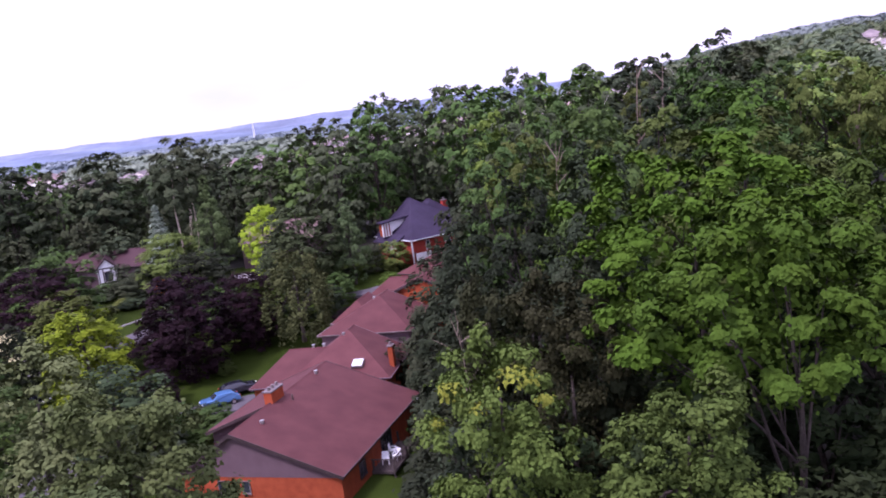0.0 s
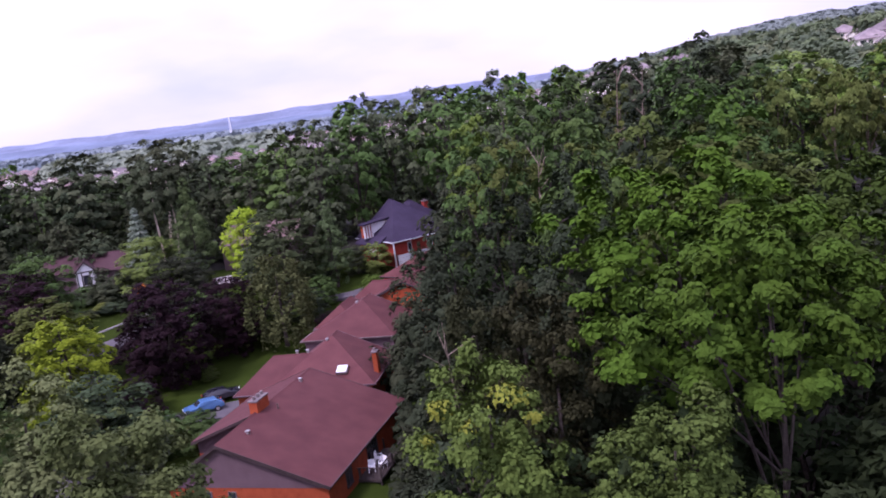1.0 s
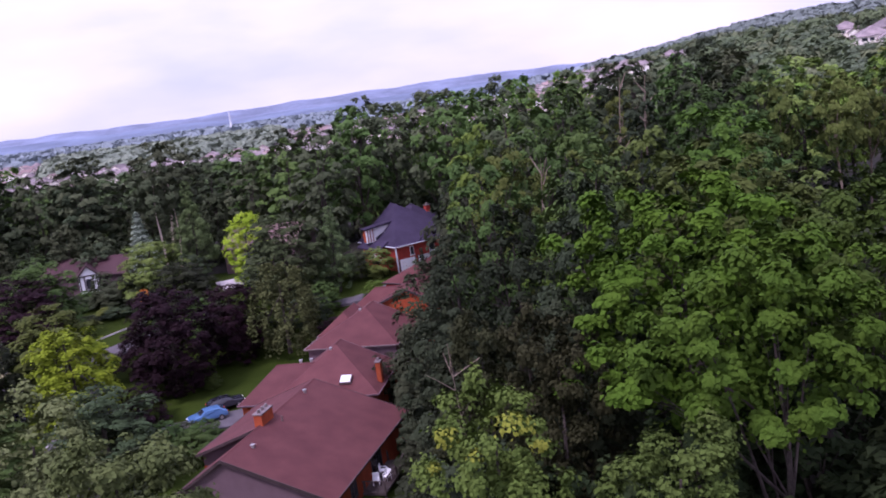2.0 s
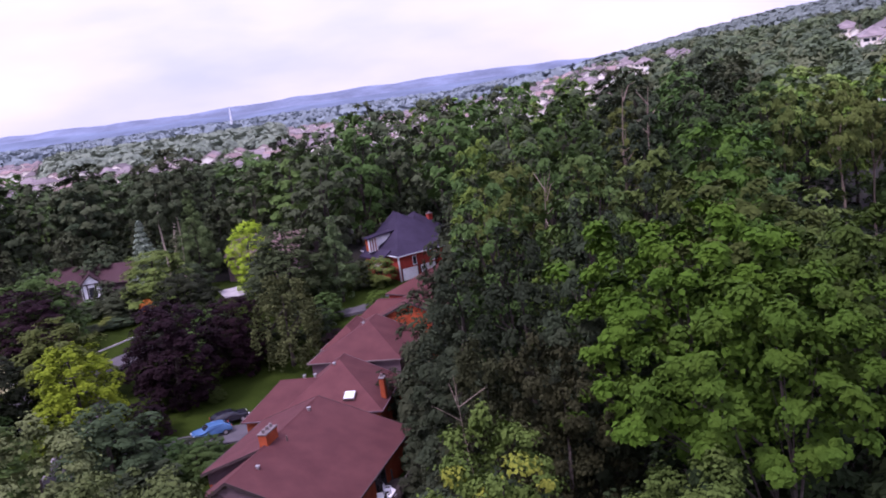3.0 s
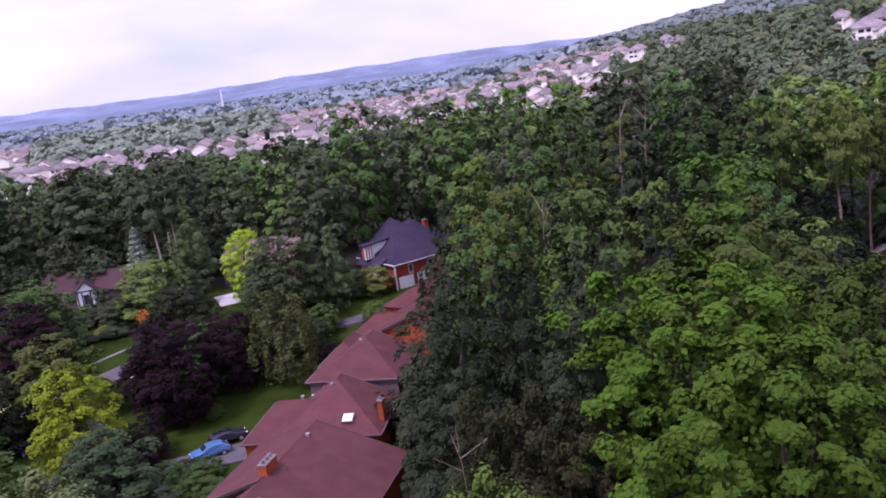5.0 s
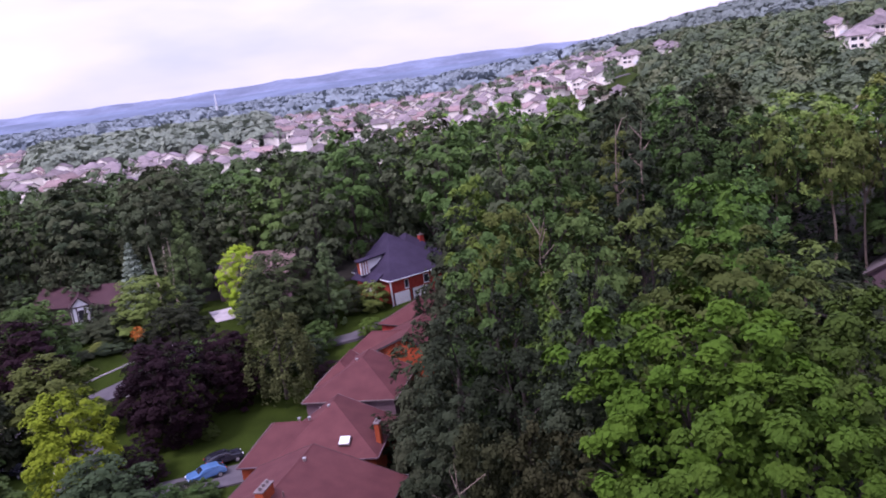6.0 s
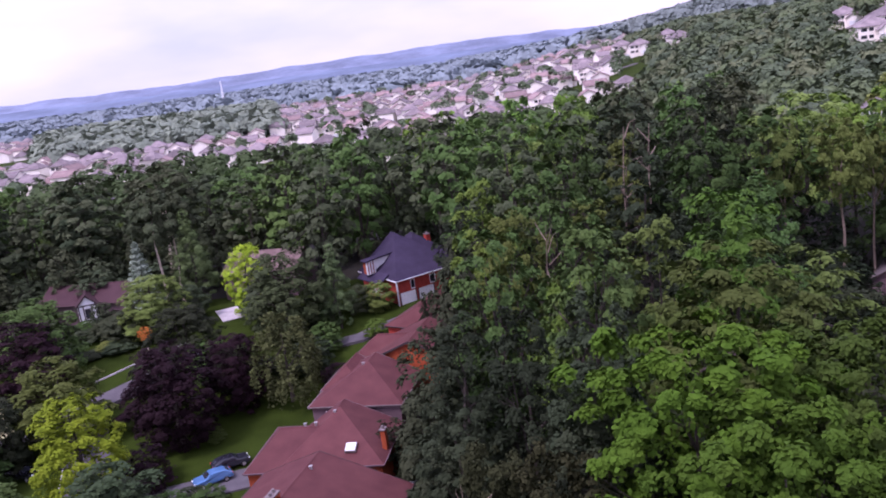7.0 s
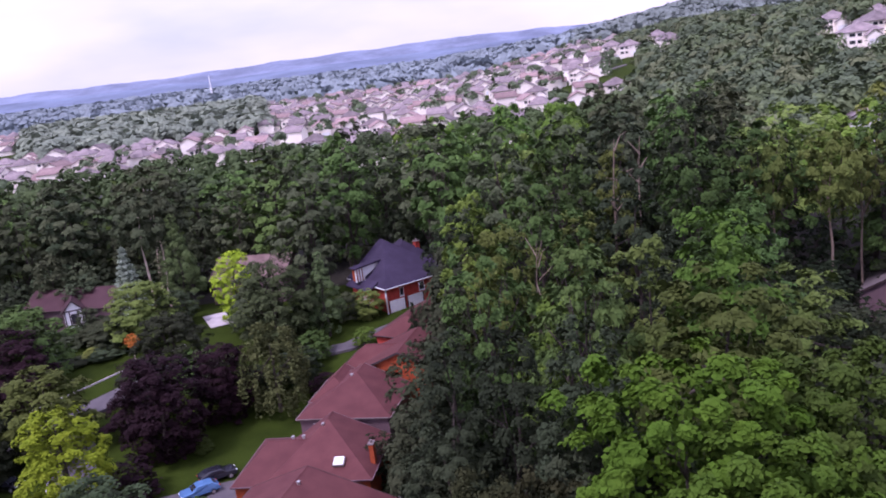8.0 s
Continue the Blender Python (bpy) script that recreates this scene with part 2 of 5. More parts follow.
def ribbon(bm, pts, half, lift, thick=0.0):
    """A strip along a line of (x, y), laid on the ground."""
    line = []
    for (x0, y0), (x1, y1) in zip(pts, pts[1:]):
        k = max(2, int(math.hypot(x1 - x0, y1 - y0) / 3))
        line += [(x0 + (x1 - x0) * i / k, y0 + (y1 - y0) * i / k) for i in range(k)]
    line.append(pts[-1])
    prev = None
    for i, (x, y) in enumerate(line):
        ax, ay = line[max(0, i - 1)]
        bx, by = line[min(len(line) - 1, i + 1)]
        d = math.hypot(bx - ax, by - ay)
        nx, ny = -(by - ay) / d, (bx - ax) / d
        z = land(x, y) + lift
        row = []
        for s in (-half, half):
            row.append(bm.verts.new((x + nx * s, y + ny * s, z)))
            row.append(bm.verts.new((x + nx * s, y + ny * s, z - 0.4)))
        if prev:
            bm.faces.new((prev[0], prev[2], row[2], row[0]))
            bm.faces.new((prev[0], row[0], row[1], prev[1]))
            bm.faces.new((prev[2], prev[3], row[3], row[2]))
        prev = row
    return bm


def curve_line(pts, n=6):
    """A rounded line through points (Catmull-Rom)."""
    p = [pts[0], *pts, pts[-1]]
    out = []
    for a, b, c, d in zip(p, p[1:], p[2:], p[3:]):
        for i in range(n):
            t = i / n
            out.append(tuple(0.5 * (2 * b[k] + (c[k] - a[k]) * t + (2 * a[k] - 5 * b[k] + 4 * c[k] - d[k]) * t * t + (3 * b[k] - a[k] - 3 * c[k] + d[k]) * t ** 3) for k in (0, 1)))
    return out + [pts[-1]]


def shifted(line, s):
    out = []
    for i, (x, y) in enumerate(line):
        ax, ay = line[max(0, i - 1)]
        bx, by = line[min(len(line) - 1, i + 1)]
        d = math.hypot(bx - ax, by - ay) or 1
        out.append((x - (by - ay) / d * s, y + (bx - ax) / d * s))
    return out


ROAD = curve_line([(-36, 40), (-38.5, 70), (-42, 90), (-45.5, 103), (-49, 112)])
CROSS = curve_line([(-77, 98.5), (-62, 106), (-49, 115.5), (-41, 122.5), (-36, 126)])
tagged(part("road", ribbon(shape(), ROAD, 4.2, 0.055), ASPHALT), "worn grey asphalt road curving between the trees", "road", kind="structure")
tagged(part("road", ribbon(shape(), CROSS, 4.6, 0.062), ASPHALT), "grey asphalt side street bending behind the purple trees", "road", kind="structure")
tagged(part("kerb", ribbon(shape(), shifted(CROSS, 4.75), 0.11, 0.17), CONCRETE), "pale concrete kerb along the asphalt street", "kerb", kind="structure")
tagged(part("kerb", ribbon(shape(), shifted(CROSS, -4.75)[13:], 0.11, 0.17), CONCRETE), "pale concrete kerb along the asphalt street", "kerb", kind="structure")
tagged(part("kerb", ribbon(shape(), shifted(ROAD, 4.35)[:-4], 0.11, 0.17), CONCRETE), "pale concrete kerb along the asphalt road", "kerb", kind="structure")
tagged(part("driveway", ribbon(shape(), [(-42, 87), (-31, 89.5), (-21.5, 91.5)], 3.6, 0.08), ASPHALT), "dark asphalt driveway where two cars are parked", "driveway", kind="structure")
tagged(part("driveway", ribbon(shape(), [(-34.2, 137.0), (-35.4, 140.0), (-37.2, 144.5)], 1.9, 0.10), CONCRETE), "pale concrete driveway behind the purple trees", "driveway", kind="structure")
tagged(part("driveway", ribbon(shape(), [(-18, 121.5), (-13, 122.5), (-6, 127)], 2.6, 0.08), ASPHALT), "grey driveway leading to the brick house garage", "driveway", kind="structure")


# ---- houses ----
def volume(house, m, length, wl, wr, z0, zl, zr, ridge, wall_mat, roof_mat, hip0=0.0, hip1=0.0, over=0.35, trim=None, gable_mat=None, brick_top=None, join0=False, join1=False):
    """One block of a house in the house's frame: ridge along +y of m from 0 to length; wl, wr: half widths; zl, zr: eave heights.
    hip0, hip1: how far the ridge stops short of either end. join0, join1: this end runs on into another block."""
    def at(x, y, z):
        return tuple(m @ Vector((x, y, z)))
    # walls
    bm = shape()
    ends = []
    for y, hip in ((0, hip0), (length, hip1)):
        v = [bm.verts.new(at(-wl, y, z0)), bm.verts.new(at(wr, y, z0)), bm.verts.new(at(wr, y, zr - 0.34)), bm.verts.new(at(-wl, y, zl - 0.34))]
        ends.append(v)
        bm.faces.new(v)
    a, b = ends
    for i in range(4):
        bm.faces.new((a[i], a[(i + 1) % 4], b[(i + 1) % 4], b[i]))
    part("wall", bm, wall_mat, house)
    for y, hip, s in ((0, hip0, -0.02), (length, hip1, 0.02)):
        if not hip and not (join1 and y):
            bm = shape()
            zb = brick_top if brick_top is not None else min(zl, zr) - 0.34
            tri = [(-wl + 0.02, zb), (wr - 0.02, zb), (wr - 0.02, zr - 0.2), (0, ridge - 0.14), (-wl + 0.02, zl - 0.2)]
            f = [bm.verts.new(at(x, y + s, z)) for x, z in tri]
            g = [bm.verts.new(at(x, y - s * 6, z)) for x, z in tri]
            bm.faces.new(f)
            bm.faces.new(g[::-1])
            for i in range(5):
                bm.faces.new((f[i], f[(i + 1) % 5], g[(i + 1) % 5], g[i]))
            part("gable", bm, gable_mat or wall_mat, house)
    # roof slopes, with an overhang all round
    sl, sr = (ridge - zl) / wl, (ridge - zr) / wr
    o0, o1 = (0.0 if join0 else -over), (length if join1 else length + over)
    r0, r1 = (hip0 if hip0 else o0), (length - hip1 if hip1 else o1)
    el, er = (-wl - over, zl - over * sl), (wr + over, zr - over * sr)
    part("roof", slab(shape(), [at(el[0], o0, el[1]), at(el[0], o1, el[1]), at(0, r1, ridge), at(0, r0, ridge)], 0.2), roof_mat, house)
    part("roof", slab(shape(), [at(0, r0, ridge + 0.004), at(0, r1, ridge + 0.004), at(er[0], o1, er[1]), at(er[0], o0, er[1])], 0.2), roof_mat, house)
    if hip0:
        part("roof", slab(shape(), [at(el[0], o0, el[1]), at(0, r0, ridge), at(er[0], o0, er[1])], 0.2), roof_mat, house)
    if hip1:
        part("roof", slab(shape(), [at(er[0], o1, er[1]), at(0, r1, ridge), at(el[0], o1, el[1])], 0.2), roof_mat, house)
    # ridge cap
    bm = shape()
    slab(bm, [at(-0.16, r0, ridge - 0.05), at(-0.16, r1, ridge - 0.05), at(0, r1, ridge + 0.05), at(0, r0, ridge + 0.05)], 0.04)
    slab(bm, [at(0, r0, ridge + 0.05), at(0, r1, ridge + 0.05), at(0.16, r1, ridge - 0.05), at(0.16, r0, ridge - 0.05)], 0.04)
    part("ridge_cap", bm, roof_mat, house)
    # fascia boards and gutters
    tm = trim or DARK_TRIM
    for (ex, ez), s in ((el, -1), (er, 1)):
        bm = shape()
        slab(bm, [at(ex + s * 0.005, o0, ez + 0.01), at(ex + s * 0.005, o1, ez + 0.01), at(ex + s * 0.10, o1, ez + 0.01), at(ex + s * 0.10, o0, ez + 0.01)], 0.13)
        part("gutter", bm, tm, house)
    for y, hip, s, join in ((o0, hip0, -1, join0), (o1, hip1, 1, join1)):
        if join:
            continue
        bm = shape()
        if hip:
            slab(bm, [at(el[0], y + s * 0.005, el[1] + 0.01), at(er[0], y + s * 0.005, er[1] + 0.01), at(er[0], y + s * 0.09, er[1] + 0.01), at(el[0], y + s * 0.09, el[1] + 0.01)], 0.13)
        else:
            slab(bm, [at(el[0], y + s * 0.005, el[1] + 0.03), at(0, y + s * 0.005, ridge + 0.03), at(0, y + s * 0.06, ridge + 0.03), at(el[0], y + s * 0.06, el[1] + 0.03)], 0.3)
            slab(bm, [at(0, y + s * 0.005, ridge + 0.034), at(er[0], y + s * 0.005, er[1] + 0.034), at(er[0], y + s * 0.06, er[1] + 0.034), at(0, y + s * 0.06, ridge + 0.034)], 0.3)
        part("fascia", bm, tm, house)


def window(house, m, x, z, w, h, frame_mat=None, sill=True, bars=1):
    """A window on a wall whose outer face is the plane y = 0 of m, facing -y."""
    fm = frame_mat or WHITE
    hub = new("window")
    hub.parent = house
    hub.matrix_local = m @ Matrix.Translation((x, 0, z))
    bm = shape()
    t = 0.07
    box(bm, -w / 2 - t, -0.07, -h / 2 - t, -w / 2, 0.02, h / 2 + t)
    box(bm, w / 2, -0.07, -h / 2 - t, w / 2 + t, 0.02, h / 2 + t)
    box(bm, -w / 2, -0.07, h / 2, w / 2, 0.02, h / 2 + t)
    box(bm, -w / 2, -0.07, -h / 2 - t, w / 2, 0.02, -h / 2)
    for k in range(bars):
        xx = -w / 2 + w * (k + 1) / (bars + 1)
        box(bm, xx - 0.02, -0.05, -h / 2, xx + 0.02, -0.01, h / 2)
    part("frame", bm, fm, hub)
    part("pane", box(shape(), -w / 2, -0.03, -h / 2, w / 2, 0.0, h / 2), GLASS, hub)
    if sill:
        part("sill", box(shape(), -w / 2 - 0.1, -0.14, -h / 2 - 0.15, w / 2 + 0.1, 0.02, -h / 2 - t), fm, hub)
    return hub


def chimney(house, x, y, z0, z1, w, d, mat, m=None):
    hub = new("chimney")
    hub.parent = house
    hub.matrix_local = (m or Matrix()) @ Matrix.Translation((x, y, 0))
    part("shaft", box(shape(), -w / 2, -d / 2, z0, w / 2, d / 2, z1), mat, hub)
    part("cap", box(shape(), -w / 2 - 0.08, -d / 2 - 0.08, z1, w / 2 + 0.08, d / 2 + 0.08, z1 + 0.14, 0.03), PALE_TRIM, hub, "pale concrete chimney cap")
    k = max(1, int(d / 0.7))
    for i in range(k):
        yy = -d / 2 + d * (i + 0.5) / k
        part("flue", tube(shape(), (0, yy, z1 + 0.13), (0, yy, z1 + 0.45), 0.17, 0.14, 10), PALE_TRIM, hub)


def roof_vent(house, x, y, z, m=None):
    bm = shape()
    box(bm, -0.12, -0.12, -0.25, 0.12, 0.12, 0.12, 0.02)
    box(bm, -0.18, -0.18, 0.12, 0.18, 0.18, 0.2, 0.03)
    ob = part("roof_vent", bm, METAL, house, "small pale metal roof vent")
    ob.matrix_local = (m or Matrix()) @ Matrix.Translation((x, y, z))


def frame_at(x, y, heading, z=0.0):
    return pose(x, y, z, 0, 0, -heading)


# bungalow by the clearing: front gable towards the camera's start, ridge running away
H1 = thing("bungalow", frame_at(-19.8, 63.6, 17.6), "brick bungalow with a wide maroon shingle roof and mauve gable siding", "house", "row of maroon-roofed houses")
RZ = 6.45
volume(H1, Matrix(), 6.6, 5.4, 9.3, -2.6, 2.95, 3.0, RZ, BRICK, SHINGLE, gable_mat=SIDING, brick_top=2.6, join1=True)
# rear block: its gable siding has the overhang's shade in the colour
volume(H1, Matrix.Translation((0, 6.6, 0)), 11.4, 6.4, 9.3, -2.6, 4.05, 3.0, RZ, BRICK, SHINGLE, gable_mat=SIDING_SHADED, join0=True)
part("roof", slab(shape(), [(-6.75, 6.05, 3.92), (-6.75, 6.6, 3.92), (-0.3, 6.6, 6.34), (-0.3, 6.05, 6.34)], 0.2), SHINGLE, H1)
part("fascia", slab(shape(), [(-6.75, 5.99, 3.93), (-6.75, 6.045, 3.93), (-0.3, 6.045, 6.35), (-0.3, 5.99, 6.35)], 0.28), DARK_TRIM, H1)
for _x in (-1.65, 0.62):
    window(H1, Matrix(), _x, 1.72, 0.62, 0.95, PALE_TRIM, bars=0)
chimney(H1, -0.1, 7.7, 4.0, 7.35, 0.8, 2.1, BRICK)
roof_vent(H1, 1.2, 3.0, 6.1)
roof_vent(H1, 0.5, 15.0, 6.4)
part("roof_pipe", tube(shape(), (1.2, 8.6, 5.5), (1.2, 8.6, 6.5), 0.09, 0.09, 8), SHINGLE_BROWN, H1)
window(H1, Matrix.Translation((9.3, 0, 0)) @ pose(0, 0, 0, 0, 0, 90), 9.5, 1.6, 2.4, 1.6, DARK_TRIM, bars=1)
window(H1, Matrix.Translation((9.3, 0, 0)) @ pose(0, 0, 0, 0, 0, 90), 4.0, 1.6, 1.2, 1.2, DARK_TRIM, bars=1)

# house behind it: hipped, with a low left wing and a skylight
H2 = thing("hip_roof_house", frame_at(-8.6, 82.0, 11.0), "hip-roofed brick house with maroon shingles and a white skylight", "house", "row of maroon-roofed houses")
ACROSS = pose(0, 0, 0, 0, 0, 90)      # turns a block so that its ridge runs to the left
volume(H2, Matrix.Translation((-5.9, 0, 0)), 9.6, 4.8, 6.2, -1.0, 3.9, 3.9, 6.95, BRICK, SHINGLE, hip0=8.0, trim=SIDING, gable_mat=SIDING)
volume(H2, Matrix.Translation((-6.4, 5.4, 0)) @ ACROSS, 8.2, 5.4, 5.2, -0.2, 3.6, 3.62, 5.85, BRICK, SHINGLE, hip1=2.4, join0=True, trim=SIDING, gable_mat=SIDING)
chimney(H2, 0.15, 3.0, 3.0, 6.1, 0.5, 0.8, BRICK)
bm = box(shape(), -0.62, -0.62, -0.1, 0.62, 0.62, 0.16, 0.02)
hub = part("skylight", bm, PALE_TRIM, H2, "square skylight with a white frosted dome")
hub.matrix_local = Matrix.Translation((-3.3, 1.85, 4.74)) @ pose(0, 0, 0, 21.4, 0, 0)
part("dome", box(shape(), -0.55, -0.55, 0.1, 0.55, 0.55, 0.24, 0.05), SKYLIGHT, hub)
for _x, _y, _z in ((-6.3, 7.2, 6.65), (-8.2, 5.7, 6.0), (-9.4, 5.6, 6.0)):
    roof_vent(H2, _x, _y, _z)
window(H2, Matrix(), -3.5, 2.4, 1.6, 1.4)
window(H2, Matrix(), -1.2, 2.2, 0.8, 1.6, bars=0)
window(H2, Matrix.Translation((-14.1, 0, 0)) @ pose(0, 0, 0, 0, 0, -90), -4.5, 2.0, 1.6, 1.3)

H3 = thing("hip_roof_house", frame_at(-6.2, 92.6, 15.0), "maroon hip-roofed house with pale gutters behind its twin", "house", "row of maroon-roofed houses")
volume(H3, Matrix.Translation((-5.5, 0, 0)), 9.4, 5.45, 5.5, 0.0, 5.75, 5.75, 8.4, SIDING, SHINGLE, hip0=6.7, trim=PALE_TRIM, gable_mat=SIDING)
volume(H3, Matrix.Translation((-8.6, 4.4, 0)), 6.4, 2.4, 2.8, 1.0, 6.05, 6.05, 7.95, BRICK, SHINGLE, hip0=2.4, trim=PALE_TRIM)
roof_vent(H3, -6.2, 6.6, 8.1)
window(H3, Matrix(), -8.5, 4.2, 1.5, 1.2)

H4 = thing("gabled_house", frame_at(-4.6, 103.0, 17.6), "red-roofed house with an orange brick gable wall", "house", "row of maroon-roofed houses")
volume(H4, Matrix(), 9.0, 6.0, 4.6, 1.0, 7.0, 7.4, 9.5, BRICK, SHINGLE_RED)
volume(H4, Matrix.Translation((-1.8, 5.2, 0)) @ ACROSS, 7.0, 3.6, 3.6, 2.0, 6.6, 6.6, 8.7, BRICK, SHINGLE_RED, hip1=2.6)

H5 = thing("gabled_house", frame_at(-4.6, 113.6, 28.0), "low red-roofed brick house below the larger brick house", "house", "row of maroon-roofed houses")
volume(H5, Matrix(), 12.4, 3.6, 5.0, 2.0, 8.2, 7.6, 9.9, BRICK_RED, SHINGLE_RED, hip0=3.0)
window(H5, Matrix(), 1.5, 6.6, 1.2, 1.1)

# two-storey brick house with the slate-blue roof
HB = thing("two_storey_house", frame_at(-6.6, 131.6, -32.0), "two-storey red brick house with slate-blue hip roof and white garage doors", "house")
volume(HB, Matrix.Translation((6.2, 0, 0)), 11.6, 5.9, 6.4, 3.5, 10.4, 10.4, 15.6, BRICK_RED, SHINGLE_BLUE, hip0=9.2, hip1=1.2, trim=WHITE, over=0.5)
volume(HB, Matrix.Translation((9.2, 2.0, 0)), 12.0, 6.0, 5.5, 3.5, 10.3, 10.3, 15.0, BRICK_RED, SHINGLE_BLUE, hip0=6.0, hip1=5.0, trim=WHITE, over=0.5)
chimney(HB, 11.0, 6.5, 9, 14.5, 0.8, 0.8, BRICK_RED)
for _x in (2.0, 5.5):
    hub = new("garage_door")
    hub.parent = HB
    hub.matrix_local = Matrix.Translation((_x, 0, 0))
    for k in range(4):
        part("panel", box(shape(), -1.4, -0.07, 5.5 + k * 0.56, 1.4, 0.0, 6.04 + k * 0.56, 0.015), WHITE, hub)
    for s in (-1, 1):
        part("jamb", box(shape(), s * 1.42, -0.05, 5.5, s * 1.6, 0.01, 7.9), DARK_TRIM, hub)
window(HB, Matrix(), 3.05, 8.75, 0.62, 1.25, bars=0)
window(HB, Matrix(), 6.9, 8.75, 0.9, 1.25, bars=0)
part("downspout", box(shape(), -0.06, -0.2, 5.2, 0.16, -0.02, 9.9, 0.02), WHITE, HB, "white downspout at the wall's corner")
hub = new("dormer")
hub.parent = HB
hub.matrix_local = Matrix.Translation((0, 6.3, 0))
bm = shape()
_f = [(0.2, 11.0), (3.9, 12.75), (0.2, 12.75)]
_a = [bm.verts.new((x, 0.0, z)) for x, z in _f]
_b = [bm.verts.new((x, 0.2, z)) for x, z in _f]
bm.faces.new(_a)
bm.faces.new(_b[::-1])
for i in range(3):
    bm.faces.new((_a[i], _a[(i + 1) % 3], _b[(i + 1) % 3], _b[i]))
part("cheek", bm, WHITE, hub, "white painted dormer cheek")
part("body", box(shape(), -1.4, 0.1, 10.5, 0.2, 1.2, 12.7), BRICK, hub)
for k in range(4):
    part("post", box(shape(), -1.5 + k * 0.48, -0.12, 10.4, -1.3 + k * 0.48, 0.15, 12.7), WHITE, hub)
part("roof", slab(shape(), [(-1.75, -0.4, 12.8), (-1.75, 1.5, 12.8), (4.2, 1.5, 13.3), (4.2, -0.4, 13.3)], 0.2), SHINGLE_BLUE, hub)
part("porch_roof", slab(shape(), [(-1.6, 2.4, 9.5), (-1.6, 10.0, 9.5), (0.3, 10.0, 10.7), (0.3, 2.4, 10.7)], 0.2), SHINGLE_BLUE, HB)
# house among the trees with a white half-timbered gable
HW = thing("gabled_house", frame_at(-60.1, 142.9, -19.0), "long maroon-roofed house with a white half-timbered gable", "house")
# walls of the gable block in dark brown, the side's shade painted in
volume(HW, Matrix(), 6.5, 1.6, 1.6, 4.0, 10.6, 10.6, 12.2, DARK_TRIM, SHINGLE_PLUM, over=0.25, gable_mat=WHITE, brick_top=7.4)
volume(HW, HW.matrix_world.inverted() @ pose(-53.0, 148.2, 0, 0, 0, 76), 17.0, 4.6, 4.6, 4.0, 10.2, 10.2, 12.5, SIDING, SHINGLE_PLUM, over=0.4)
window(HW, Matrix.Translation((0, -0.02, 0)), 0.0, 9.0, 0.8, 1.5, DARK_TRIM)
for _z in (7.7, 10.3):
    part("timber", box(shape(), -1.55, -0.09, _z, 1.55, -0.03, _z + 0.2), DARK_TRIM, HW)
for _x in (-1.5, -0.75, 0.55, 1.3):
    part("timber", box(shape(), _x, -0.08, 7.9, _x + 0.2, -0.025, 10.3), DARK_TRIM, HW)

HM = thing("gabled_house", frame_at(-23.4, 151.5, 0.0, 0.5), "brown-roofed house hidden behind garden trees", "house")
volume(HM, pose(0, 0, 0, 0, 0, 74), 14.0, 5.0, 5.0, 5.0, 10.2, 10.2, 13.1, SIDING, SHINGLE_BROWN)

# house roof seen at the edge of the wood, beside the tall pine
HR = thing("gabled_house", frame_at(62.4, 106.5, 40.0, 0.8), "grey-roofed house half hidden by dark trees", "house")
volume(HR, Matrix(), 14.0, 5.0, 5.0, 0.0, 6.0, 6.0, 9.0, SIDING, SHINGLE_GREY)

HH = thing("hillside_house", frame_at(105.0, 193.0, 25.0), "white-walled house among trees on the slope", "house")
volume(HH, Matrix(), 9.0, 3.2, 3.2, 6.0, 18.5, 18.5, 20.5, WHITE, SHINGLE_GREY)
window(HH, Matrix(), 0.0, 17.0, 1.2, 1.2)


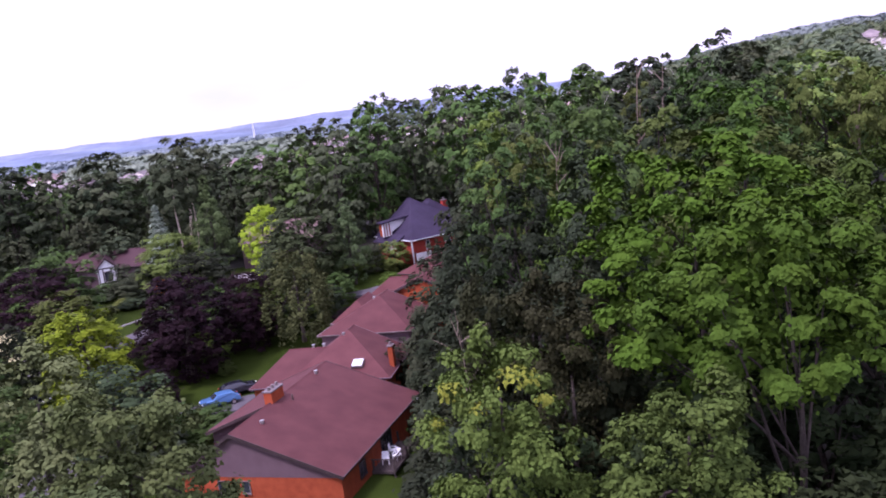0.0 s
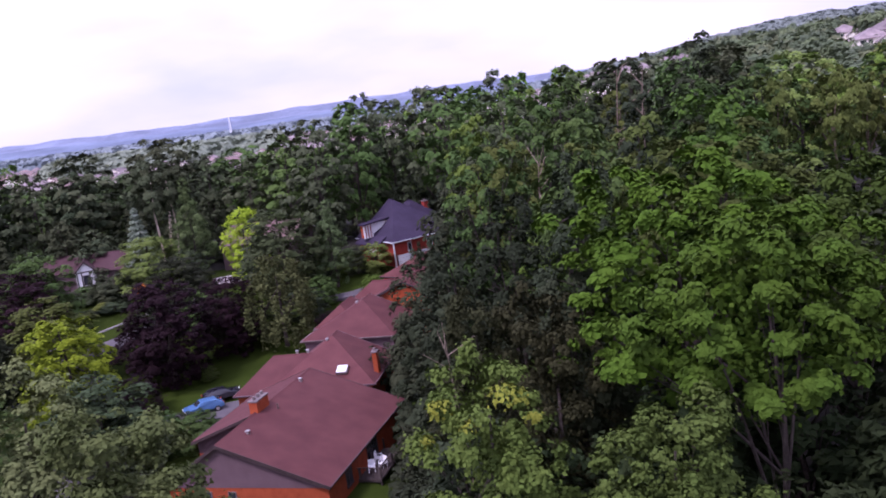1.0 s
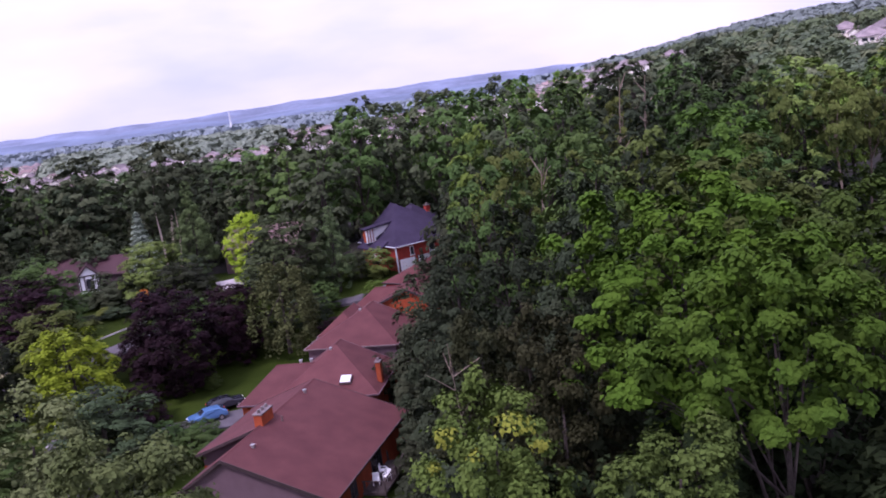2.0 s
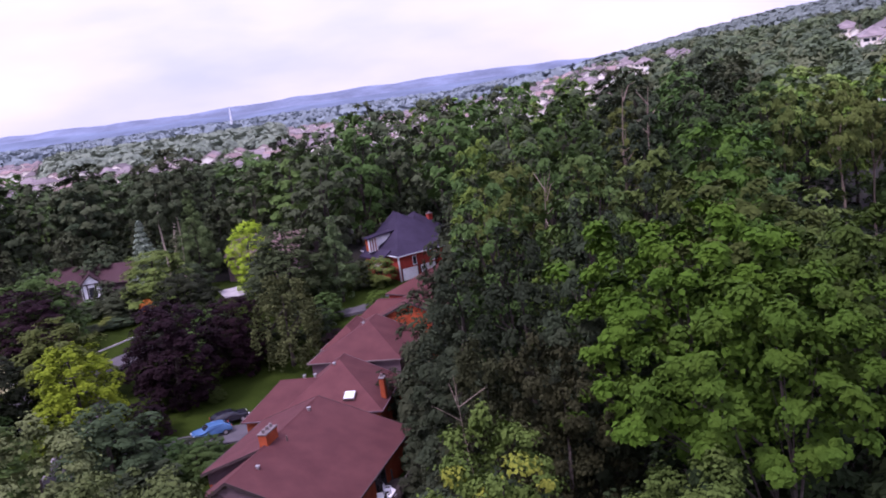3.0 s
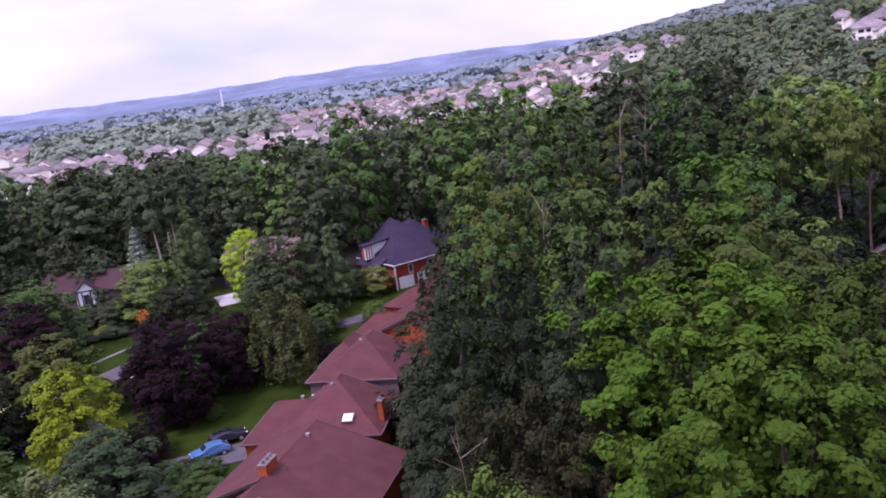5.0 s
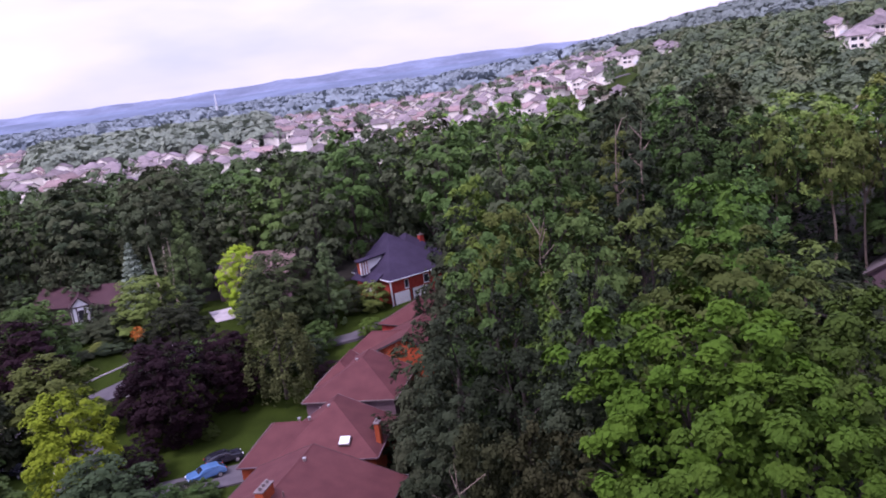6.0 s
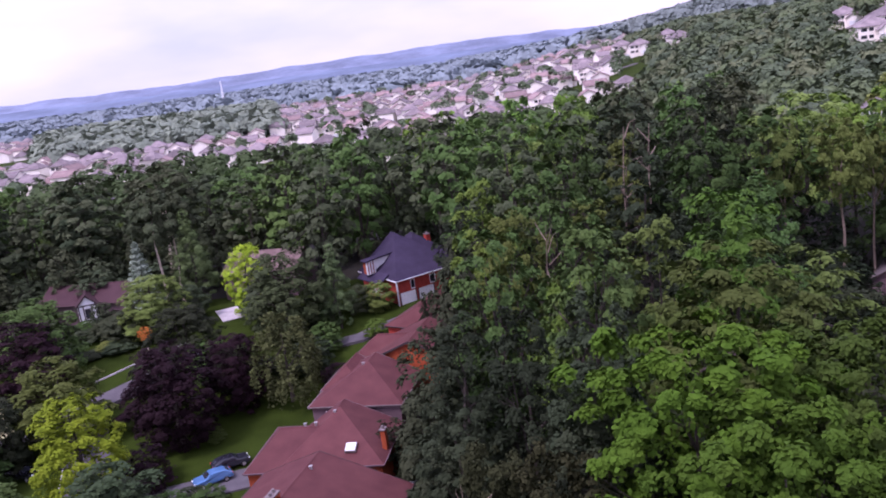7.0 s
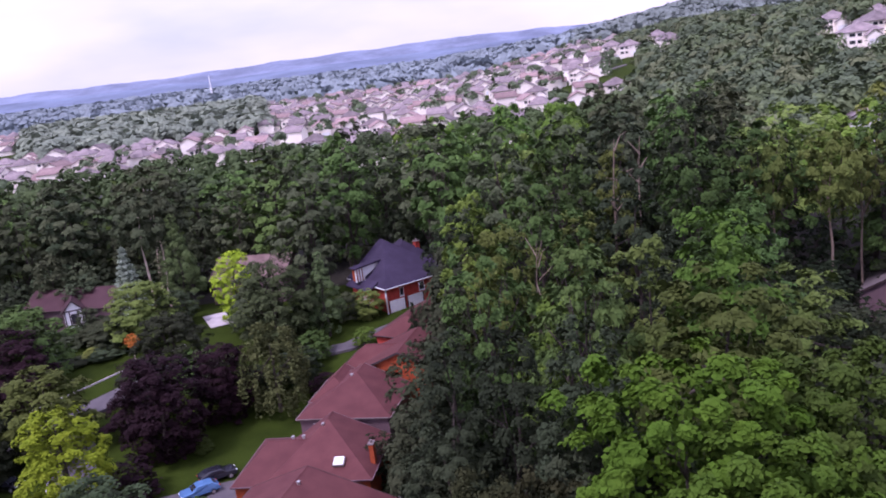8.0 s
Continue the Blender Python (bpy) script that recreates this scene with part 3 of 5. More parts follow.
# ---- deck with garden furniture beside the bungalow ----
def build_deck():
    m = H1.matrix_world
    deck = thing("balcony", m @ Matrix.Translation((9.33, 5.6, 0)), "weathered wooden balcony with a dark railing beside the bungalow", "balcony")
    for k in range(9):
        part("board", box(shape(), 0.0 + k * 0.24, 0, 0.52, 0.22 + k * 0.24, 6.4, 0.56), DECK_WOOD, deck)
    for x in (0.15, 2.05):
        for y in (0.15, 3.2, 6.25):
            part("post", box(shape(), x - 0.07, y - 0.07, land(-8, 70) - 0.3, x + 0.07, y + 0.07, 1.55), DECK_WOOD, deck)
    part("rail", box(shape(), 2.0, 0.0, 1.52, 2.15, 6.4, 1.58), DECK_WOOD, deck)
    part("rail", box(shape(), 0.0, 0.05, 1.52, 2.0, 0.16, 1.58), DECK_WOOD, deck)
    for k in range(22):
        part("baluster", box(shape(), 2.05, 0.25 + k * 0.28, 0.56, 2.09, 0.29 + k * 0.28, 1.52), DARK_TRIM, deck)
    for k in range(6):
        part("baluster", box(shape(), 0.3 + k * 0.28, 0.08, 0.56, 0.34 + k * 0.28, 0.12, 1.52), DARK_TRIM, deck)
    part("beam", box(shape(), 0.0, 0.0, 0.3, 2.1, 0.15, 0.52), DECK_WOOD, deck)
    part("beam", box(shape(), 1.95, 0.15, 0.3, 2.1, 6.4, 0.52), DECK_WOOD, deck)
    chair = thing("garden_chair", deck.matrix_world @ pose(0.75, 1.5, 0.57, 0, 0, 20), "white plastic garden chair on the balcony", "chair", "chairs on the balcony")
    part("seat", box(shape(), -0.3, -0.3, 0.4, 0.3, 0.3, 0.45, 0.02), WHITE, chair)
    part("backrest", box(shape(), -0.3, 0.26, 0.45, 0.3, 0.33, 1.0, 0.03), WHITE, chair)
    for x in (-0.27, 0.27):
        part("armrest", box(shape(), x - 0.04, -0.28, 0.62, x + 0.04, 0.28, 0.66, 0.015), WHITE, chair)
        for y in (-0.26, 0.26):
            part("leg", box(shape(), x - 0.03, y - 0.03, 0.0, x + 0.03, y + 0.03, 0.62), WHITE, chair)
    for x, y, a in ((1.5, 2.3, -30), (0.7, 3.4, 100)):
        copy_thing(chair, deck.matrix_world @ pose(x, y, 0.57, 0, 0, a))


build_deck()


# ---- cars ----
def build_car(m, paint, label, h=1.45, hatch=True):
    car = thing("car", m, label, "car", "parked cars")
    prof = [(-2.15, 0.35), (-2.2, 0.75), (-1.9, 0.95), (-0.95, 1.02), (-0.35, h - 0.02), (0.6, h), (1.45, h - 0.1), (2.0, 1.0), (2.15, 0.9), (2.18, 0.4)]
    bm = shape()
    rings = []
    for s in (-0.86, -0.8, 0.8, 0.86):
        inset = 0.06 if abs(s) > 0.83 else 0.0
        rings.append([bm.verts.new((s * (0.84 if z > 1.06 else 1.0), y * (1 - inset * 0.3), z - (inset if z > 0.5 else -inset))) for y, z in prof])
    for a, b in zip(rings, rings[1:]):
        for i in range(len(prof)):
            j = (i + 1) % len(prof)
            bm.faces.new((a[i], a[j], b[j], b[i]))
    bm.faces.new(rings[0])
    bm.faces.new(rings[-1][::-1])
    part("body", bm, paint, car)
    part("windscreen", slab(shape(), [(-0.62, -0.93, 1.06), (0.62, -0.93, 1.06), (0.58, -0.40, h - 0.02), (-0.58, -0.40, h - 0.02)], -0.02), GLASS, car)
    part("rear_window", slab(shape(), [(-0.56, 1.52, h - 0.14), (0.56, 1.52, h - 0.14), (0.62, 1.95, 1.06), (-0.62, 1.95, 1.06)], -0.02), GLASS, car)
    for s in (-1, 1):
        bm = shape()
        q = [(-0.78, 1.04), (-0.34, h - 0.1), (1.35, h - 0.18), (1.75, 1.06)]
        a = [bm.verts.new((s * 0.735, y, z)) for y, z in q]
        b = [bm.verts.new((s * 0.70, y, z)) for y, z in q]
        bm.faces.new(a)
        bm.faces.new(b[::-1])
        for i in range(4):
            bm.faces.new((a[i], a[(i + 1) % 4], b[(i + 1) % 4], b[i]))
        part("side_window", bm, GLASS, car)
        part("headlight", box(shape(), s * 0.45, -2.2, 0.66, s * 0.78, -2.1, 0.82, 0.03), SKYLIGHT, car)
        part("tail_light", box(shape(), s * 0.6, 2.1, 0.78, s * 0.82, 2.2, 0.95, 0.02), BRICK_RED, car)
        part("mirror", box(shape(), s * 0.86, -0.75, 0.98, s * 1.02, -0.62, 1.1, 0.03), paint, car)
        for y in (-1.38, 1.35):
            hub = new("wheel")
            hub.parent = car
            hub.matrix_local = Matrix.Translation((s * 0.8, y, 0.32)) @ pose(0, 0, 0, 0, 90, 0)
            part("tyre", tube(shape(), (0, 0, -0.11), (0, 0, 0.11), 0.32, 0.32, 18), RUBBER, hub)
            part("rim", tube(shape(), (0, 0, -0.12), (0, 0, 0.12), 0.2, 0.2, 12), METAL, hub)
    return car


build_car(pose(-28.2, 89.6, land(-28, 89.6) + 0.1, 0, 0, -62), CAR_BLUE, "metallic blue hatchback car parked on the driveway")
build_car(pose(-53.0, 97.0, land(-53, 97) + 0.1, 0, 0, 70), CAR_DARK, "black estate car parked beside the hedge")
build_car(pose(-26.8, 92.7, land(-27, 92.7) + 0.1, 0, 0, 114), CAR_DARK, "black estate car parked on the driveway")


# small things on the drive
cabinet = thing("utility_cabinet", pose(-29.3, 86.6, land(-29.3, 86.6), 0, 0, 20), "pale grey metal utility cabinet beside the shrub", "cabinet")
part("body", box(shape(), -0.45, -0.35, 0.0, 0.45, 0.35, 1.0, 0.03), METAL, cabinet)
part("lid", box(shape(), -0.5, -0.4, 1.0, 0.5, 0.4, 1.08, 0.03), PALE_TRIM, cabinet)

# white garden umbrella between the bungalow and the house behind
umbrella = thing("patio_umbrella", pose(-5.2, 80.4, land(-5.2, 80.4)), "white domed patio umbrella on a thin metal pole", "umbrella")
_h = 2.25 - land(-5.9, 79.4)
part("pole", tube(shape(), (0, 0, 0.05), (0, 0, _h), 0.03, 0.025, 8), METAL, umbrella)
part("base", tube(shape(), (0, 0, -0.05), (0, 0, 0.1), 0.3, 0.24, 14), METAL, umbrella)
bm = shape()
_tip = bm.verts.new((0, 0, _h + 0.05))
_rings = [[bm.verts.new((math.cos(k * math.pi / 4) * r, math.sin(k * math.pi / 4) * r, _h - d)) for k in range(8)] for r, d in ((0.32, 0.05), (0.56, 0.16), (0.74, 0.34), (0.72, 0.34), (0.30, 0.08))]
for k in range(8):
    bm.faces.new((_tip, _rings[0][k], _rings[0][(k + 1) % 8]))
    for u, v in zip(_rings, _rings[1:]):
        bm.faces.new((u[k], v[k], v[(k + 1) % 8], u[(k + 1) % 8]))
part("canopy", bm, WHITE, umbrella)


# ---- trees ----
def leaf_mesh(name, p, nrm, size, rng, slender=0.62, sides=4, material=None):
    """One small pointed blade per place, lying across its normal."""
    k = len(p)
    t = rng.normal(size=(k, 3))
    t -= (t * nrm).sum(1, keepdims=True) * nrm
    t /= np.linalg.norm(t, axis=1, keepdims=True) + 1e-9
    b = np.cross(nrm, t)
    s = (size * rng.uniform(0.65, 1.35, k))[:, None]
    fold = nrm * s * 0.09
    v = np.stack([p - t * s * 0.5 - fold, p + b * s * slender * 0.5 + fold, p + t * s * 0.5 - fold, p - b * s * slender * 0.5 + fold][:sides], 1).reshape(-1, 3)
    me = bpy.data.meshes.new(name)
    me.vertices.add(sides * k)
    me.vertices.foreach_set("co", v.astype(np.float32).ravel())
    me.loops.add(sides * k)
    me.loops.foreach_set("vertex_index", np.arange(sides * k, dtype=np.int32))
    me.polygons.add(k)
    me.polygons.foreach_set("loop_start", np.arange(0, sides * k, sides, dtype=np.int32))
    me.update(calc_edges=True)
    me.materials.append(material or LEAF)
    return me


def unit(v):
    return v / (np.linalg.norm(v, axis=-1, keepdims=True) + 1e-9)


def tufts_on(lobes, per, rng, low=-0.5):
    """Small tufts over the outside of a heap of lobes (x, y, z, r)."""
    out = []
    for i, (x, y, z, r) in enumerate(lobes):
        d = unit(rng.normal(size=(per, 3)))
        d = d[d[:, 2] > low]
        c = np.array([x, y, z]) + d * r
        ok = np.ones(len(c), bool)
        for j, q in enumerate(lobes):
            if j != i:
                ok &= np.linalg.norm(c - q[:3], axis=1) > 0.82 * q[3]
        out.append(np.c_[c[ok], rng.uniform(0.2, 0.5, ok.sum()) * r, d[ok]])
    return np.concatenate(out)


def leaves_on(tufts, count, rng, up=0.3, flat=0.72, jitter=0.3, tight=False, follow=0.0):
    """Leaves in loose, uneven sprays round the tufts, a few of them straying."""
    k = rng.choice(len(tufts), count, p=tufts[:, 3] ** 2 / (tufts[:, 3] ** 2).sum())
    axes = np.c_[rng.uniform(0.75, 1.45, (len(tufts), 2)), rng.uniform(flat * 0.6, flat * 1.25, len(tufts))]
    tilt = unit(rng.normal(size=(len(tufts), 3)) * 0.35 + np.array([0, 0, 1.0]))
    d = unit(rng.normal(size=(count, 3)) + tufts[k, 4:7] * 0.8 + np.array([0, 0, 0.3]))
    far = np.where(rng.uniform(size=count) < (0.03 if tight else 0.06), rng.uniform(1.1, 1.7, count), rng.uniform(0.8 if tight else 0.48, 1.1, count))[:, None]
    p = tufts[k, :3] + d * tufts[k, 3:4] * far * axes[k]
    lean = d * 0.75 * (1 - follow * 0.6) + tufts[k, 4:7] * follow      # leaves turn out along the crown's surface
    return p, unit(lean + tilt[k] * (up + 0.25) + rng.normal(size=(count, 3)) * jitter)


def trunk_mesh(rng, height, radius, lobes, forks=7, mat=None):
    bm = shape()
    bend = rng.normal(size=2) * 0.25
    pts = [Vector((bend[0] * math.sin(k * 1.3), bend[1] * math.sin(k * 1.7), -0.6 + (height + 0.6) * k / 6)) for k in range(7)]
    for k in range(6):
        tube(bm, pts[k], pts[k + 1], radius * (1 - k / 7.5) * (1.35 if k == 0 else 1), radius * (1 - (k + 1) / 7.5), 8)
    for q in lobes[:forks]:
        k = int(rng.integers(2, 6))
        a, e = pts[k], Vector(q[:3])
        mid = a.lerp(e, 0.5) + Vector((0, 0, 0.4))
        tube(bm, a, mid, radius * 0.42, radius * 0.26, 6)
        tube(bm, mid, e, radius * 0.26, radius * 0.08, 5)
        for _ in range(2):
            tube(bm, mid, e + Vector(rng.normal(size=3) * q[3] * 0.6), radius * 0.15, radius * 0.03, 4)
    me = bpy.data.meshes.new("trunk")
    bm.to_mesh(me)
    bm.free()
    me.materials.append(mat or BARK)
    return me


def broad_lobes(rng, r, z0, z1, count, flat=1.0):
    """Lobes over a domed crown of radius r between heights z0 and z1."""
    out = [(0, 0, z0 + (z1 - z0) * 0.5, r * 0.62)]
    for i in range(count):
        f = (i + 0.5) / count
        h = f ** 0.8
        a = i * 2.399 + rng.normal() * 0.45
        wide = math.sin(min(1.0, 0.18 + 0.98 * (1 - h)) * math.pi * 0.5) * (0.78 + 0.22 * min(1, h * 3))
        rad = r * (0.74 * wide * flat + rng.normal() * 0.05)
        out.append((math.cos(a) * rad, math.sin(a) * rad, z0 + (z1 - z0) * (0.14 + 0.74 * h) + rng.normal() * 0.4, r * rng.uniform(0.27, 0.42)))
    return out


def heaped_clumps(rng, r, z0, z1, count, size, belly=0.3, point=2.2, bumps=5, reach=0.14, gap=0.8):
    """Heaps of foliage over an uneven crown between heights z0 and z1, with gaps between them: their tufts, and the heaps as (x, y, z, r).
    belly: where along its height the crown is widest; point: high for a flat top, low for a pointed one."""
    ph = rng.uniform(0, 6.28, 4)
    heaps = []
    for _ in range(count * 60):
        f, a = 0.94 * rng.uniform(0.0, 1.0) ** 0.85, rng.uniform(0, 6.283)
        if f < belly:
            wide = 0.62 + 0.38 * math.sin(f / belly * math.pi / 2)
        else:
            wide = (1 - ((f - belly) / (1 - belly)) ** point) ** 0.62
        if rng.uniform() > 0.5 + 0.5 * wide:
            continue
        wide *= 1 + reach * math.sin(2 * a + ph[0] + 4 * f) + reach * 0.8 * math.sin(3 * a + ph[1] - 5 * f) + 0.07 * math.sin(7 * a + ph[2] + 9 * f)
        k = size * rng.uniform(0.7, 1.3)
        rad = max(0.0, r * wide * rng.uniform(0.66, 1.06) - k * 0.5)
        c = np.array([math.cos(a) * rad, math.sin(a) * rad, z0 + (z1 - z0) * f - k * 0.5])
        if all(np.linalg.norm((c - h[:3]) * (1, 1, 1.15)) > gap * (k + h[3]) for h in heaps):
            slope = 0.25 + 0.9 * max(0.0, f - belly)
            heaps.append((*c, k, math.cos(a) * (1 - f * 0.6), math.sin(a) * (1 - f * 0.6), slope))
            if len(heaps) >= count:
                break
    out = []
    for x, y, z, k, dx, dy, dz in heaps:
        way = unit(np.array([dx, dy, dz + 0.25]))
        for _ in range(bumps):
            d = unit(rng.normal(size=3) * 0.75 + way * 0.9)
            d[2] = abs(d[2]) * 0.85 - 0.12
            q = np.array([x, y, z]) + d * k * rng.uniform(0.45, 0.8)
            out.append((*q, k * rng.uniform(0.38, 0.62), *unit(d * 0.6 + way + np.array([0, 0, 0.15]))))
    return np.array(out), [h[:4] for h in heaps]


def tree_kind(seed, kind, leaves, size, sides=4):
    """Meshes of one tree, 20 m tall with a crown of radius 5."""
    rng = np.random.default_rng(seed)
    if kind == "broad":
        t, lobes = heaped_clumps(rng, 4.9, 7.0, 20.0, 46, 1.15, 0.32, 2.2, 5, 0.14, 0.92)
        p, n = leaves_on(t, leaves, rng, 0.05, 0.75, 0.08, True, 0.9)
    elif kind == "maple":
        t, lobes = heaped_clumps(rng, 5.2, 9.8, 20.0, 88, 0.74, 0.36, 2.4, 6, 0.2, 0.94)
        p, n = leaves_on(t, leaves, rng, 0.10, 0.9, 0.2, True, 0.45)
    elif kind == "maple_high":
        t, lobes = heaped_clumps(rng, 5.2, 12.6, 20.0, 70, 0.72, 0.36, 2.4, 6, 0.22, 0.96)
        p, n = leaves_on(t, leaves, rng, 0.10, 0.9, 0.2, True, 0.45)
    elif kind == "oak":
        t, lobes = heaped_clumps(rng, 5.0, 5.0, 20.0, 74, 0.92, 0.35, 2.0, 6, 0.14, 0.92)
        p, n = leaves_on(t, leaves, rng, 0.08, 0.8, 0.1, True, 0.8)
    elif kind == "tall":
        t, lobes = heaped_clumps(rng, 4.8, 5.0, 20.0, 52, 1.1, 0.28, 1.7, 5, 0.14, 0.92)
        p, n = leaves_on(t, leaves, rng, 0.05, 0.75, 0.08, True, 0.9)
    elif kind == "dense":
        t, lobes = heaped_clumps(rng, 5.0, 3.0, 20.0, 88, 0.95, 0.3, 1.35, 6, 0.1)
        t[:, 2] -= 0.05 * np.hypot(t[:, 0], t[:, 1]) ** 2
        p, n = leaves_on(t, leaves, rng, 0.05, 0.9, 0.12, True, 0.7)
    elif kind == "feathery":
        lobes = broad_lobes(rng, 5.0, 2.8, 20.0, 28, 0.9)
        p, n = leaves_on(tufts_on(lobes, 12, rng, -0.35), leaves, rng)
    elif kind == "round":
        t, lobes = heaped_clumps(rng, 5.0, 0.6, 20.0, 54, 1.5, 0.4, 2.1, 5, 0.1)
        p, n = leaves_on(t, leaves, rng, 0.1, 1.3, 0.16, True, 0.6)
    elif kind == "dome":
        t, lobes = heaped_clumps(rng, 5.0, 0.6, 20.0, 150, 0.95, 0.4, 2.2, 5, 0.06, 0.6)
        p, n = leaves_on(t, leaves, rng, 0.05, 1.4, 0.2, True, 0.6)
    elif kind in ("high", "pine"):
        t, lobes = heaped_clumps(rng, 5.0, 12.2, 20.0, 30, 1.25, 0.35, 2.0)
        p, n = leaves_on(t, leaves, rng, 0.1, 0.7, 0.15, True, 0.7)
    elif kind == "column":
        lobes = []
        for i in range(26):
            h = i / 25
            rad = 5.0 * (1 - h) ** 0.7 * min(1.0, 0.55 + h * 2.5)
            a = i * 2.4
            lobes.append((math.cos(a) * rad * 0.5, math.sin(a) * rad * 0.5, 1.8 + 17 * h, max(0.8, rad * 0.62)))
        p, n = leaves_on(tufts_on(lobes, 16, rng, -0.5), leaves, rng, 0.2, 0.9, 0.2, True)
    elif kind == "weeping":
        t, lobes = heaped_clumps(rng, 5.0, 3.0, 19.6, 54, 1.3, 0.35, 1.7)
        p, n = leaves_on(t, leaves, rng, 0.2)
        p[:, 2] -= np.abs(rng.normal(size=leaves)) * 2.4 * np.clip(np.hypot(p[:, 0], p[:, 1]) / 5, 0, 1)
        p[:, 2] = np.where(p[:, 2] < 0.3, rng.uniform(0.3, 4, leaves), p[:, 2])
        n = unit(n * np.array([1, 1, 0.35]))
    else:                                  # spruce: whorls of drooping boughs
        lobes = [(0, 0, 3 + 16 * i / 8, 1.0) for i in range(9)]
        tiers = rng.integers(0, 15, leaves)
        h = 1.4 + tiers * 1.25
        reach = 5.0 * (1 - (h - 1.4) / 19.0) + 0.15
        a = (rng.integers(0, 11, leaves) / 11 + tiers * 0.37) * 2 * math.pi + rng.normal(size=leaves) * 0.13
        f = np.sqrt(rng.uniform(0.02, 1, leaves))
        p = np.c_[np.cos(a) * reach * f, np.sin(a) * reach * f, h - 0.9 * f * reach / 5 + rng.normal(size=leaves) * 0.16 + 1.2 * (1 - f) * 0.5]
        n = unit(np.c_[np.cos(a) * 0.3, np.sin(a) * 0.3, np.ones(leaves)] + rng.normal(size=(leaves, 3)) * 0.35)
    if kind not in ("spruce", "weeping"):
        # thin inner foliage along the limbs
        lb = np.array(lobes)
        k = rng.integers(0, len(lb), leaves // 14)
        f = rng.uniform(0.25, 0.8, (len(k), 1))
        q = lb[k, :3] * np.c_[f, f, 0.88 + 0.08 * f] + rng.normal(size=(len(k), 3)) * 0.35
        p, n = np.concatenate([p, q]), np.concatenate([n, unit(rng.normal(size=(len(k), 3)) + np.array([0, 0, 0.6]))])
    p[:, 2] *= 20.2 / np.quantile(p[:, 2], 0.998 if kind in ("spruce", "column", "feathery") else 0.992)
    crown = leaf_mesh("crown", p, n, size, rng, (0.5 if kind in ("weeping", "spruce") else 0.7) * (1.3 if sides == 3 else 1), sides)
    top = {"maple": 17, "maple_high": 17, "oak": 17, "broad": 16, "tall": 17, "dense": 18, "feathery": 17, "round": 15, "high": 17, "pine": 17, "column": 16, "weeping": 16}.get(kind, 19)
    trunk = trunk_mesh(rng, top, {"spruce": 0.22, "high": 0.34, "pine": 0.34, "maple": 0.2, "maple_high": 0.2}.get(kind, 0.34), lobes[1::3], {"maple": 9, "maple_high": 9, "oak": 9, "spruce": 2, "column": 2, "high": 0, "pine": 4}.get(kind, 5), PALE_BARK if kind == "high" else TWIG if kind == "pine" else BARK)
    return trunk, crown


KINDS = {
    "near_a": tree_kind(11, "maple", 20000, 0.34),
    "near_b": tree_kind(12, "dense", 18000, 0.32),
    "near_c": tree_kind(13, "maple_high", 15000, 0.34),
    "near_d": tree_kind(14, "oak", 17000, 0.34),
    "near_e": tree_kind(16, "feathery", 17000, 0.30),
    "mid_a": tree_kind(21, "oak", 7000, 0.52, 3),
    "mid_b": tree_kind(22, "tall", 7000, 0.52, 3),
    "mid_c": tree_kind(23, "broad", 7000, 0.52, 3),
    "mid_d": tree_kind(24, "dense", 7000, 0.52, 3),
    "back_a": tree_kind(25, "broad", 2700, 0.84, 3),
    "back_b": tree_kind(26, "tall", 2700, 0.84, 3),
    "back_c": tree_kind(27, "broad", 2700, 0.84, 3),
    "back_d": tree_kind(28, "tall", 2700, 0.84, 3),
    "round_a": tree_kind(31, "round", 5200, 0.60),
    "round_b": tree_kind(32, "round", 5200, 0.60),
    "round_c": tree_kind(33, "dome", 12000, 0.42),
    "high": tree_kind(41, "high", 4000, 0.66, 3),
    "pine": tree_kind(42, "pine", 4600, 0.6, 3),
    "column": tree_kind(51, "column", 13000, 0.32),
    "weeping": tree_kind(61, "weeping", 6000, 0.55),
    "spruce": tree_kind(71, "spruce", 5000, 0.6),
    "dim_a": tree_kind(83, "round", 2400, 0.9, 3),
    "dim_b": tree_kind(84, "round", 2400, 0.9, 3),
    "under_a": tree_kind(81, "round", 1800, 1.1, 3),
    "under_b": tree_kind(82, "round", 1800, 1.1, 3),
}
DARK, MID, BRIGHT, OLIVE = (0.028, 0.036, 0.018), (0.043, 0.074, 0.019), (0.064, 0.114, 0.018), (0.066, 0.086, 0.020)
GOLD, PURPLE = (0.135, 0.185, 0.010), (0.018, 0.009, 0.012)
tree_rng = random.Random(5)


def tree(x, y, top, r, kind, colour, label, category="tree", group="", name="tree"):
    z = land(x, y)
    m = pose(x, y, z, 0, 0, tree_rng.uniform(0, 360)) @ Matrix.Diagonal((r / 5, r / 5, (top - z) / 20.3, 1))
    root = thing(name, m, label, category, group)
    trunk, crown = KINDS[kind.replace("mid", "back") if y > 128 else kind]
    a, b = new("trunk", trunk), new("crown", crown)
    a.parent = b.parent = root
    j = tree_rng.uniform(0.74, 1.32) * (1.9 if y > 125 else 1.0)      # crowns beyond y 125 made paler, distance haze put into their colour
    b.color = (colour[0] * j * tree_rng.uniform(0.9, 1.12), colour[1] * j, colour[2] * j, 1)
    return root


WOOD = "trees of the wood"
MAPLE = "large bright green broadleaf tree with heaped foliage"
DEEP = "dark green broadleaf tree in the wood"
